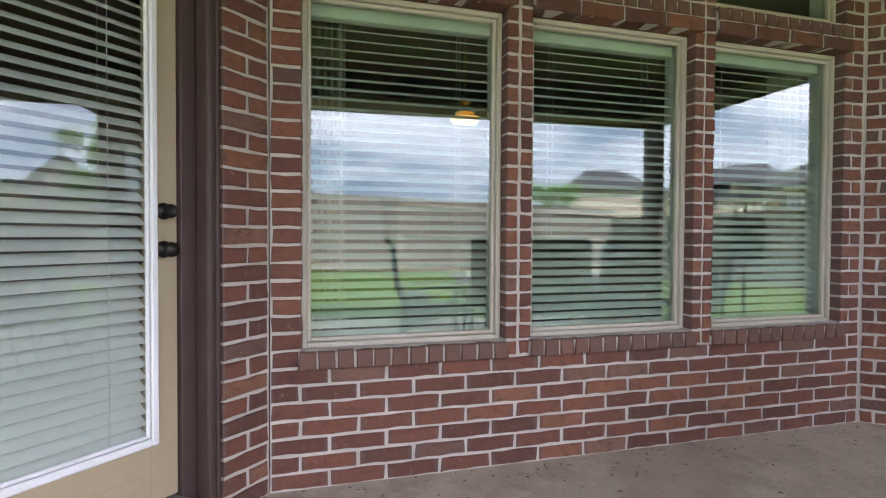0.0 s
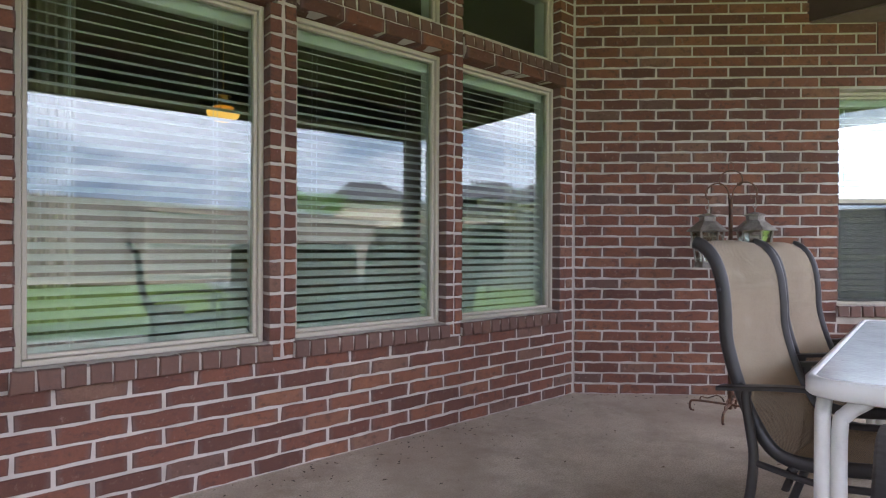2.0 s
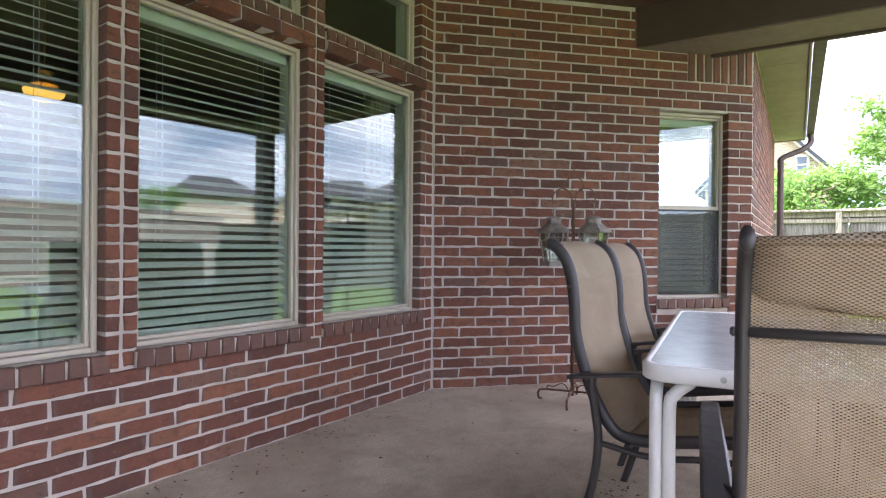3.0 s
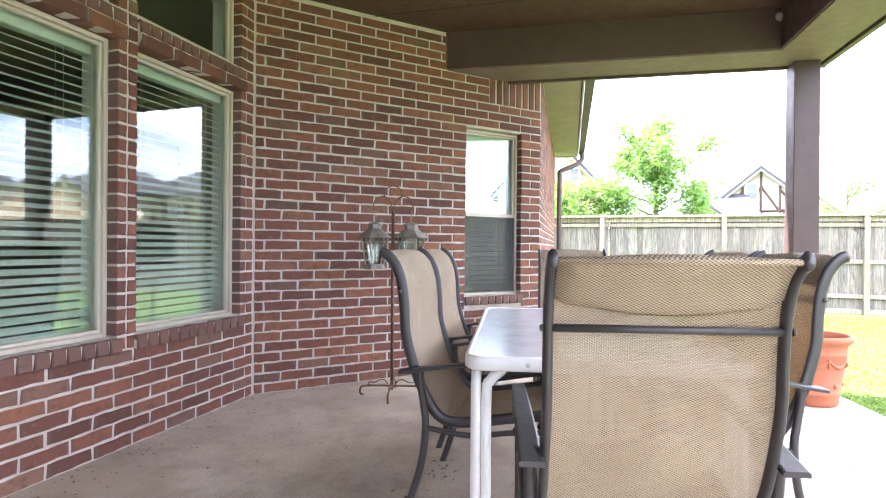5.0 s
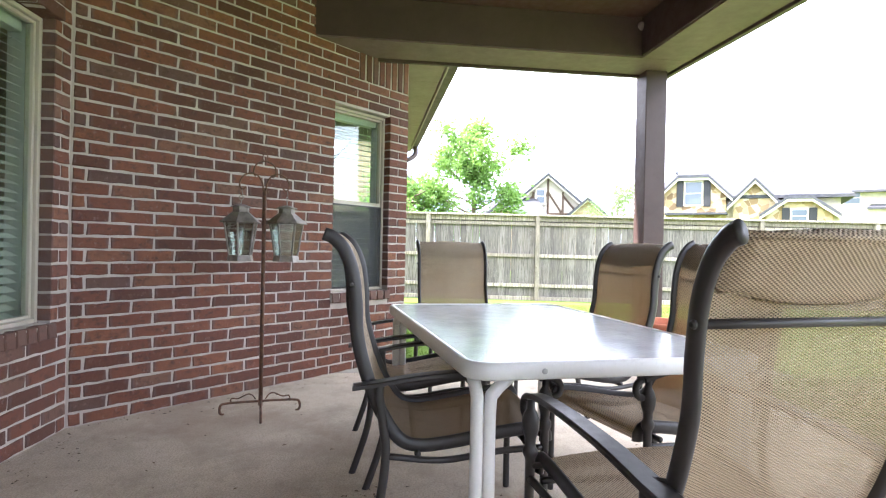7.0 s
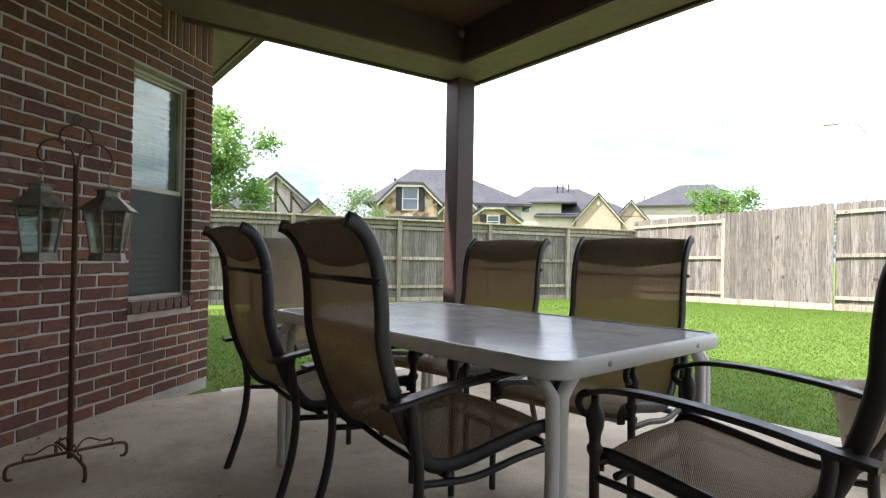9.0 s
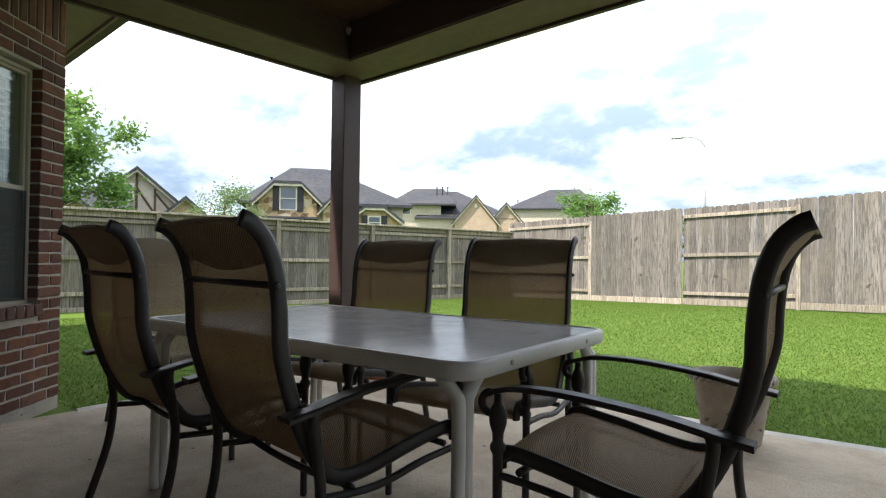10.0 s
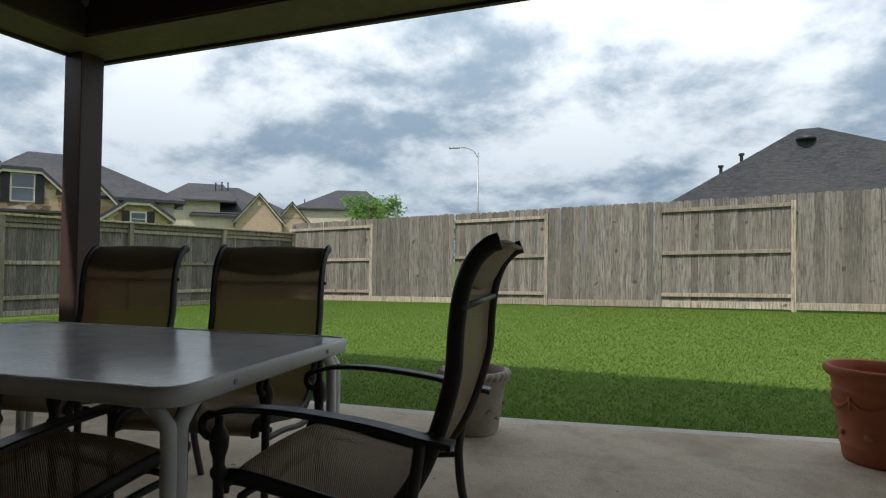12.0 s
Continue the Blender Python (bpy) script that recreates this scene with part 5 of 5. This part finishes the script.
# stone house with shutters
ha = thing("stone_house", house_frame((35.1, -17.2), (29.5, -25.9)), "tan ledge stone house with black shutters and grey shingle roof", "house")
part("wall", boxed((0.1, 0.6, -0.3), (10.2, 9.5, 4.35)), M_siding, ha)
part("roof", hip_roof(-0.4, 10.8, 0.1, 10.0, 4.45, 7.35, 2.6, 5.2), M_roof, ha)
gable(ha, 0.9, 4.5, 4.55, 6.35, 0.0, 3.5, M_stone, clip=0.85)
far_window(ha, 2.72, 3.95, 0.92, 1.35, 0.0, shutters=True)
gable(ha, 4.9, 7.1, 4.05, 5.25, 0.15, 3.5, M_stone)
gable(ha, 6.6, 9.8, 3.35, 4.55, -0.2, 3.0, M_stone, clip=0.6)
far_window(ha, 8.2, 2.85, 0.7, 0.7, -0.2, shutters=True)
vent_pipe(ha, 1.4, 3.2, 5.6, 0.7)
part("porch_roof", boxed((1.2, -0.9, 3.3), (4.6, 0.05, 3.42)), M_roof, ha)

# brick and siding house
hb = thing("siding_house", house_frame((47.2, -38.8), (37.3, -48.6), 0.38), "large house with grey hipped roof, beige siding and brick gables", "house")
part("wall", boxed((0.4, 2.0, -0.9), (12.8, 12.0, 5.2)), M_siding, hb)
part("upper_wall", boxed((0.4, 2.0, 5.2), (5.4, 9.0, 6.3)), M_siding, hb)
part("roof", hip_roof(-0.2, 7.0, 1.3, 10.5, 6.35, 8.45, 2.2, 5.6), M_roof, hb)
part("lower_roof", hip_roof(2.6, 13.4, 1.6, 12.5, 4.9, 8.3, 5.6, 7.2), M_roof, hb)
gable(hb, 6.9, 11.3, 4.4, 7.0, 0.6, 6.0, M_farbrick)
gable(hb, 10.9, 13.9, 4.6, 6.35, 1.6, 6.0, M_farbrick)
far_window(hb, 1.5, 5.25, 1.1, 1.0, 2.0)
part("gable_vent", boxed((8.95, 0.52, 5.9), (9.25, 0.6, 6.3)), M_trim_b, hb)
for x, z in ((4.9, 7.6), (5.5, 7.7), (6.1, 7.7)):
    vent_pipe(hb, x, 4.0, z - 0.8, 1.5)

# plain hipped house further off
hc = thing("tan_house", house_frame((47.6, -59.4), (37.6, -66.2), 0.42), "distant tan house under a long grey roof", "house")
part("wall", boxed((0.3, 0.5, -0.9), (11.0, 9.0, 7.0)), M_siding, hc)
part("roof", hip_roof(-0.5, 11.6, 0.0, 9.5, 7.1, 10.0, 5.0, 9.0), M_roof, hc)
vent_pipe(hc, 0.9, 1.5, 7.2, 1.0)

# half-timbered gable house
ht = thing("timbered_house", house_frame((30.0, -6.0), (28.3, -11.9)), "house with a half-timbered cream gable and grey shingle roof", "house")
part("wall", boxed((0.0, 2.5, -0.3), (6.6, 10.0, 2.9)), M_farbrick, ht)
gable(ht, 0.9, 5.9, 2.85, 5.0, 2.0, 8.0, M_stucco, trim=0.16)
for x0_, x1_, z0_, z1_ in ((3.4, 3.4, 2.9, 4.9), (2.6, 2.6, 2.9, 4.2), (4.2, 4.2, 2.9, 4.2), (1.7, 2.6, 2.9, 4.0), (5.1, 4.2, 2.9, 4.0), (1.2, 5.6, 3.0, 3.0), (3.4, 4.2, 4.2, 2.95), (3.4, 2.6, 4.2, 2.95)):
    bm = bmesh.new()
    tube(bm, [(x0_, 1.97, z0_), (x1_, 1.97, z1_)], 0.055, 4)
    part("timber", bm, M_timber, ht)
part("roof_front", hip_roof(-0.5, 3.6, 0.0, 5.0, 2.6, 4.2, 1.2, 2.6), M_roof, ht)
gable(ht, 0.2, 1.9, 2.6, 3.3, 0.2, 2.0, M_farbrick, trim=0.12)
gable(ht, 4.5, 6.4, 2.7, 3.55, 0.4, 2.0, M_farbrick, trim=0.12)
far_window(ht, 3.0, 3.6, 0.4, 0.7, 1.95)

# brick house by the downspout
hw = thing("brick_house", house_frame((25.4, 2.2), (25.7, -2.7)), "pale brick house with a steep gable", "house")
gable(hw, 0.0, 4.6, 3.6, 6.0, 0.0, 9.0, M_farbrick, trim=0.16)
far_window(hw, 3.35, 4.0, 0.32, 0.6, 0.0)
gable(hw, 2.2, 3.9, 2.6, 3.5, -0.8, 1.0, M_farbrick, trim=0.12)

# neighbour's big roof behind the side fence
hs = thing("neighbour_house", house_frame((2.6, -24.6), (-9.5, -23.4)), "neighbouring house with a broad grey shingle hip roof", "house")
part("wall", boxed((0.6, 1.0, -0.3), (11.6, 13.0, 2.9)), M_farbrick, hs)
part("roof", hip_roof(0.3, 13.4, 0.2, 13.0, 3.05, 5.95, 5.1, 5.75, ym=1.1), M_roof, hs)
bm = bmesh.new()
lathe(bm, [(0.0001, 0.0), (0.30, 0.0), (0.32, 0.06), (0.22, 0.16), (0.0001, 0.2)], 16, Matrix.Translation((5.35, 0.95, 5.5)))
part("roof_vent", bm, M_shutter, hs, "dark round roof vent", True)
vent_pipe(hs, 3.3, 0.9, 4.75, 0.35)
vent_pipe(hs, 2.6, 0.9, 4.35, 0.35)

# street lamp
M_galv = material("galvanised_steel", (0.35, 0.36, 0.37), 0.5, 0.6)
sl = thing("street_lamp", pose(16.65, -42.98, -0.1, 0, 0, 0), "tall galvanised street lamp with one curved arm", "street lamp")
bm = bmesh.new()
tube(bm, [(0, 0, 0), (0, 0, 9.65)], [0.10, 0.055], 10)
part("pole", bm, M_galv, sl, "", True)
bm = bmesh.new()
tube(bm, smooth_line([(0, 0, 9.2), (0.35, 0.14, 9.75), (0.95, 0.38, 10.02), (1.5, 0.6, 10.02)], 5), 0.04, 8)
part("arm", bm, M_galv, sl, "", True)
bm = bmesh.new()
box(bm, (-0.42, -0.14, -0.06), (0.42, 0.14, 0.07), Matrix.Translation((1.75, 0.7, 10.0)) @ Matrix.Rotation(0.38, 4, "Z"), 0.05, 2)
part("lamp_head", bm, M_galv, sl)

# trees
def leaf_material(name, a, b):
    m = material(name, a, 0.55, spec=0.3)
    set_color(m, mix(m, island_random(m), a, b))
    n, l, bs = nodes_of(m)
    tl = n.new("ShaderNodeBsdfTranslucent")
    tl.inputs[0].default_value = (b[0] * 1.3, b[1] * 1.4, b[2], 1)
    mx = n.new("ShaderNodeMixShader")
    mx.inputs[0].default_value = 0.4
    l.new(bs.outputs[0], mx.inputs[1])
    l.new(tl.outputs[0], mx.inputs[2])
    l.new(mx.outputs[0], n["Material Output"].inputs[0])
    return m


M_leaf = leaf_material("leaf", (0.07, 0.15, 0.035), (0.16, 0.27, 0.075))
M_leaf2 = leaf_material("leaf_pale", (0.08, 0.135, 0.055), (0.17, 0.24, 0.11))
M_bark = paint("bark", (0.14, 0.105, 0.075), 0.9, 0.25)


def tree(x, y, height, spread, low, seed, leaves, size, mat, label, name="tree"):
    r = random.Random(seed)
    t = thing(name, pose(x, y, -0.1), label, "tree" if name == "tree" else "shrub")
    bm_ = bmesh.new()
    tube(bm_, smooth_line([(0, 0, 0), (0.05, 0.02, height * 0.3), (-0.04, 0.05, height * 0.6), (0.03, 0.0, height * 0.93)], 5), [0.085 * height / 4 * (1 - i / 17) + 0.012 for i in range(16)], 8)
    tips = []
    for k in range(int(14 + height * 4)):
        h0 = height * (low + (0.92 - low) * r.random())
        f = (h0 / height - low) / (1 - low)
        reach = spread * (0.35 + 0.65 * math.sin(math.pi * min(1, max(0.05, 0.25 + 0.75 * f)))) * r.uniform(0.55, 1.1)
        a = r.uniform(0, math.tau)
        rise = r.uniform(0.25, 0.75) * reach
        tip = Vector((reach * math.cos(a), reach * math.sin(a), min(height * 1.02, h0 + rise)))
        mid = tip * 0.5 + Vector((0, 0, h0 * 0.5 - 0.06))
        tube(bm_, [(0, 0, h0), mid, tip], [0.026, 0.015, 0.005], 5)
        for q in range(7):
            tips.append(mid.lerp(tip, r.random() ** 0.6) if q else tip)
    for q in range(6):
        tips.append(Vector((r.uniform(-0.12, 0.12), r.uniform(-0.12, 0.12), height * r.uniform(0.86, 1.03))))
    part("trunk", bm_, M_bark, t, "", True)
    verts, faces = [], []
    for k in range(leaves):
        c = r.choice(tips) + Vector((r.gauss(0, 0.13), r.gauss(0, 0.13), r.gauss(0, 0.12))) * (spread / 1.2)
        u = Vector((r.gauss(0, 1), r.gauss(0, 1), r.gauss(-0.2, 0.6))).normalized()
        w = u.cross(Vector((r.gauss(0, 1), r.gauss(0, 1), r.gauss(0, 1)))).normalized()
        s = size * r.uniform(0.6, 1.3)
        n0 = len(verts)
        nn = u.cross(w) * s * 0.12
        verts += [tuple(c), tuple(c + u * s * 0.5 + w * s * 0.24 + nn), tuple(c + u * s), tuple(c + u * s * 0.5 - w * s * 0.24 + nn)]
        faces += [(n0, n0 + 1, n0 + 2), (n0, n0 + 2, n0 + 3)]
    me = bpy.data.meshes.new("crown")
    me.from_pydata(verts, [], faces)
    me.materials.append(mat)
    ob = new("crown", me)
    ob.parent = t
    return t


tree(15.0, -3.75, 4.3, 1.35, 0.32, 2, 8500, 0.13, M_leaf, "young tree with bright green leaves behind the fence")
tree(15.1, -1.9, 2.9, 1.25, 0.3, 8, 5200, 0.12, M_leaf, "leafy green shrub behind the fence", "shrub")
tree(22.7, -10.6, 3.6, 1.55, 0.35, 4, 5200, 0.10, M_leaf2, "airy grey-green shrub behind the fence", "shrub")
tree(12.0, -19.9, 3.5, 1.25, 0.4, 6, 3600, 0.12, M_leaf, "flowering crape myrtle shrub behind the fence", "shrub")
tree(9.6, -21.6, 2.75, 0.8, 0.5, 9, 900, 0.11, M_leaf, "thin green shrub behind the fence", "shrub")

# downspout at the far end of the eave
ds = thing("downspout", F_W3 @ Matrix.Translation((W3_LEN - 0.1, -0.06, 0)), "brown painted metal downspout with an offset elbow", "downspout")
bm = bmesh.new()
tube(bm, smooth_line([(0.2, -0.43, 2.90), (0.2, -0.43, 2.76), (0.12, -0.30, 2.64), (0.0, -0.05, 2.52), (0.0, -0.03, 2.42)], 4) + [Vector((0, -0.03, 0.1))], 0.045, 8)
part("pipe", bm, M_brown, ds)
# mud nest where the beams meet under the ceiling
bm = bmesh.new()
lathe(bm, [(0.0001, -0.035), (0.012, -0.03), (0.022, -0.012), (0.026, 0.008), (0.02, 0.03), (0.0001, 0.038)], 10)
nest_rng = random.Random(4)
for v in bm.verts:
    v.co *= nest_rng.uniform(0.85, 1.15)
nest = link("mud_nest", bm, M_soffit, None, True)
nest.matrix_world = F_PORCH @ Matrix.Translation((-0.418, 0.318, 2.92))
tagged(nest, "small pale mud nest stuck in the porch beam corner", "insect nest")
# ---- grit and dead leaves on the patio ----
M_litter = material("dry_litter", (0.06, 0.045, 0.03), 0.9)
set_color(M_litter, mix(M_litter, island_random(M_litter), (0.03, 0.024, 0.018), (0.16, 0.11, 0.06)))
l_rng = random.Random(21)
verts, faces = [], []
for k in range(420):
    near = l_rng.random()
    if near < 0.45:
        x, y = l_rng.uniform(0.1, 3.3), -abs(l_rng.gauss(0.05, 0.22)) - 0.02
    elif near < 0.62:
        d = l_rng.uniform(0.05, 2.4)
        o = abs(l_rng.gauss(0.03, 0.12)) + 0.02
        x, y = XC + d * math.cos(A2) - o * math.sin(A2), -d * math.sin(A2) - o * math.cos(A2)
    elif near < 0.72:
        x, y = l_rng.gauss(2.42, 0.09), l_rng.gauss(-1.72, 0.05)
    else:
        x, y = l_rng.uniform(-0.5, 4.4), l_rng.uniform(-3.8, -0.3)
    s = l_rng.uniform(0.003, 0.013) * (1.3 if near > 0.72 else 1)
    a = l_rng.uniform(0, 6.28)
    u, w = Vector((math.cos(a), math.sin(a), 0)) * s, Vector((-math.sin(a), math.cos(a), 0)) * s * 0.5
    c = Vector((x, y, 0.002))
    n0 = len(verts)
    t = l_rng.uniform(0.001, 0.005)
    verts += [tuple(c - u), tuple(c + w + Vector((0, 0, t))), tuple(c + u + Vector((0, 0, t * 0.5))), tuple(c - w + Vector((0, 0, t)))]
    faces += [(n0, n0 + 3, n0 + 2, n0 + 1), (n0, n0 + 1, n0 + 2, n0 + 3)][:1]
me = bpy.data.meshes.new("leaf_litter")
me.from_pydata(verts, [], faces)
me.materials.append(M_litter)
tagged(new("leaf_litter", me), "dark grit and dry leaf crumbs scattered on concrete", "litter", kind="stuff")

# two flat drain covers in the lawn
M_cover = paint("pale_plastic", (0.55, 0.55, 0.52), 0.6)
for x, y in ((4.95, -4.86), (5.3, -5.0)):
    bm = bmesh.new()
    lathe(bm, [(0.0001, 0.0), (0.075, 0.0), (0.08, 0.008), (0.072, 0.014), (0.0001, 0.016)], 20, Matrix.Translation((x, y, lawn_z(x, y) + 0.02)))
    tagged(link("drain_cover", bm, M_cover, None, True), "round pale plastic drain cover set in the lawn", "drain cover", "drain covers")
# ---- bricks of the house walls ----
rng = random.Random(7)
brick_meshes = {}


def brick_mesh(length, height, depth, mat):
    key = (round(length, 2), round(height, 3), round(depth, 2), mat.name)
    pool = brick_meshes.setdefault(key, [])
    if len(pool) < 5:
        l, h = key[0] / 2, key[1] / 2
        c, j = 0.005, 0.0032
        # outline with uneven points along the long edges
        k = 4 if key[0] > 0.15 else 2
        ring = [(-l + 2 * l * i / k, -h) for i in range(k + 1)] + [(l - 2 * l * i / k, h) for i in range(k + 1)]
        n = len(ring)
        wob = [(rng.uniform(-j, j), rng.uniform(-j, j)) for _ in ring]
        verts = []
        for dd, inset in ((key[2], 0.0), (c, 0.0), (0.0, c)):
            for (x, z), (a, b) in zip(ring, wob):
                verts.append((x - math.copysign(inset, x) * (abs(abs(x) - l) < 1e-6) + (a if dd < 0.05 else 0), dd + (rng.uniform(-0.0012, 0.0012) if dd < 0.01 else 0), z - math.copysign(inset, z) + (b if dd < 0.05 else 0)))
        faces = [tuple(range(2 * n, 3 * n)), tuple(range(n))[::-1]]
        for r in (0, n):
            for q in range(n):
                faces.append((r + q, r + (q + 1) % n, r + n + (q + 1) % n, r + n + q))
        me = bpy.data.meshes.new("brick")
        me.from_pydata(verts, [], faces)
        me.materials.append(mat)
        pool.append(me)
        return me
    return rng.choice(pool)


def lay(wall, frame_m, s, z, length, height, depth=0.10, proud=0.0, turn=None, mat=None):
    """One brick as a piece of its wall: s and z are its middle."""
    ob = new("brick", brick_mesh(length, height, depth, mat or M_brick))
    ob.parent = wall
    ob.matrix_parent_inverse = Matrix()
    m = Matrix.Translation((s, -proud + rng.uniform(-0.0015, 0.0015), z))
    if turn is not None:
        m = m @ turn
    ob.matrix_local = m
    return ob


def course_runs(length, z0, z1, openings, s0=0.0):
    """The stretches of one course that are wall."""
    runs = [(s0, length)]
    for a, b, c, d in openings:
        if z1 - 0.012 > c and z0 + 0.012 < d:
            out = []
            for p, q in runs:
                if b <= p or a >= q:
                    out.append((p, q))
                else:
                    if a - p > 0.02:
                        out.append((p, a))
                    if q - b > 0.02:
                        out.append((b, q))
            runs = out
    return runs


def pieces(run, odd, whole, piers=()):
    """Cut one run of a course into bricks laid half over half along the whole wall."""
    a, b = run
    if any(p < a and b < q for p, q in piers) and b - a < 0.18:
        return [(a, (a + b) / 2), ((a + b) / 2, b)]
    off = (BRICK_L / 2 if odd else 0.0) + whole
    cuts = [a]
    k = math.floor((a - off) / BRICK_L) + 1
    while off + k * BRICK_L < b - 0.001:
        c = off + k * BRICK_L
        if c - cuts[-1] > 0.045:
            cuts.append(c)
        k += 1
    if b - cuts[-1] < 0.045 and len(cuts) > 1:
        cuts.pop()
    cuts.append(b)
    return list(zip(cuts, cuts[1:]))


def brick_wall(wall, frame_m, length, top, openings, whole=0.0, limit=300, start=0.0, rank=None, base=0.0, piers=()):
    todo = []
    n = int((top - base) / COURSE)
    for i in range(n):
        z0 = base + i * COURSE
        for run in course_runs(length, z0, z0 + COURSE, openings, start):
            for a, b in pieces(run, i % 2, whole, piers):
                ja = 0 if any(abs(a - o[0]) < 1e-6 or abs(a - o[1]) < 1e-6 for o in openings) else JOINT / 2
                jb = 0 if any(abs(b - o[0]) < 1e-6 or abs(b - o[1]) < 1e-6 for o in openings) else JOINT / 2
                todo.append((a + ja + rng.uniform(-0.002, 0.002), b - jb, z0 + JOINT / 2, z0 + COURSE - JOINT / 2))
    if rank:
        todo.sort(key=rank)
    for a, b, c, d in todo[:limit]:
        lay(wall, frame_m, (a + b) / 2, (c + d) / 2 + rng.uniform(-0.001, 0.001), b - a, d - c)
    rest = todo[limit:]
    if rest:
        verts, faces = [], []
        for a, b, c, d in rest:
            k = len(verts)
            e = 0.004
            for dd, i_ in ((0.1, 0.0), (e, 0.0), (rng.uniform(-0.002, 0.001), e)):
                verts += [(a + i_, dd, c + i_), (b - i_, dd, c + i_), (b - i_, dd, d - i_), (a + i_, dd, d - i_)]
            faces.append((k + 8, k + 9, k + 10, k + 11))
            for r in (k, k + 4):
                for q in range(4):
                    faces.append((r + q, r + (q + 1) % 4, r + 4 + (q + 1) % 4, r + 4 + q))
        me = bpy.data.meshes.new("bricks")
        me.from_pydata(verts, [], faces)
        me.materials.append(M_brick_far)
        ob = new("bricks", me)
        ob.parent = wall
        tagged(ob, kind="stuff")


# bands over and sills under the windows of the window wall keep out of the running courses
keep_w1 = list(OPEN_W1) + [(o[0] - 0.0, o[1] + 0.0, 2.195, 2.37) for o in OPEN_W1[:3]] + [(o[0] - 0.01, o[1] + 0.01, 0.53, 0.612) for o in OPEN_W1[:3]]
brick_wall(wall_1, F_W1, XC - 0.004, 3.0, keep_w1, whole=-0.002, limit=300, rank=lambda q: q[2] + 0.4 * abs(q[0] - 1.5), piers=[(1.0, 1.3), (2.1, 2.4)])
keep_w2 = list(OPEN_W2) + [(OPEN_W2[0][0] - 0.01, OPEN_W2[0][1] + 0.01, 0.585, 0.66), (2.12, W2_LEN, 2.438, 2.743)]
brick_wall(wall_2, F_W2, W2_LEN, 3.0, keep_w2, whole=0.08, limit=290, start=0.004, rank=lambda q: q[2] * 0.6 + q[0] * 0.3)
brick_wall(wall_3, F_WD, WD_LEN - 0.004, 3.0, OPEN_WD + [(0.0, DOOR_S0 - 0.3, -1, 4)], whole=WD_LEN - 0.245, limit=150, start=0.3)
brick_wall(wall_4, F_W3, W3_LEN, 2.86, [], whole=0.1, limit=120, start=0.11, rank=lambda q: q[0])

# rowlock sills, a little proud and sloping to the front
for wall, fm, o, zt in [(wall_1, F_W1, o, 0.608) for o in OPEN_W1[:3]] + [(wall_2, F_W2, OPEN_W2[0], 0.658)]:
    a, b = o[0] - 0.02, o[1] + 0.012
    part("mortar_bed", boxed((a + 0.004, -0.022, zt - 0.078), (b - 0.004, 0.062, zt - 0.0085), m=Matrix.Translation((0, 0, zt)) @ Matrix.Rotation(radians(5), 4, "X") @ Matrix.Translation((0, 0, -zt))), M_mortar, wall)
    n = round((b - a) / 0.079)
    w = (b - a) / n
    for i in range(n):
        ob = lay(wall, fm, a + (i + 0.5) * w, zt - 0.041, w - JOINT, 0.079, depth=0.16, proud=0.03, turn=Matrix.Rotation(radians(-5), 4, "X"), mat=M_brick_sill)
# band over each window: a projecting course of stretchers with a rowlock course on it
for o in OPEN_W1[:3]:
    a, b = o[0] - 0.006, o[1] + 0.03
    part("mortar_bed", boxed((a + 0.004, -0.027, 2.198), (b - 0.004, 0.06, 2.272)), M_mortar, wall_1)
    part("mortar_bed", boxed((a + 0.004, -0.012, 2.273), (b - 0.004, 0.06, 2.338)), M_mortar, wall_1)
    n = 4
    w = (b - a) / n
    for i in range(n):
        lay(wall_1, F_W1, a + (i + 0.5) * w, 2.195 + 0.037, w - JOINT * 0.8, 0.070, depth=0.16, proud=0.035)
    n = round((b - a) / 0.079)
    w = (b - a) / n
    for i in range(n):
        ob = lay(wall_1, F_W1, a + (i + 0.5) * w, 2.274 + 0.038, w - JOINT, 0.075, depth=0.16, proud=0.022, turn=Matrix.Rotation(radians(-10), 4, "X"), mat=M_brick_sill)
# soldier course over the window of the angled wall
for i in range(8):
    w = (W2_LEN - 2.12) / 8
    lay(wall_2, F_W2, 2.12 + (i + 0.5) * w, 2.59, w - JOINT, 0.29, depth=0.1, proud=0.002)
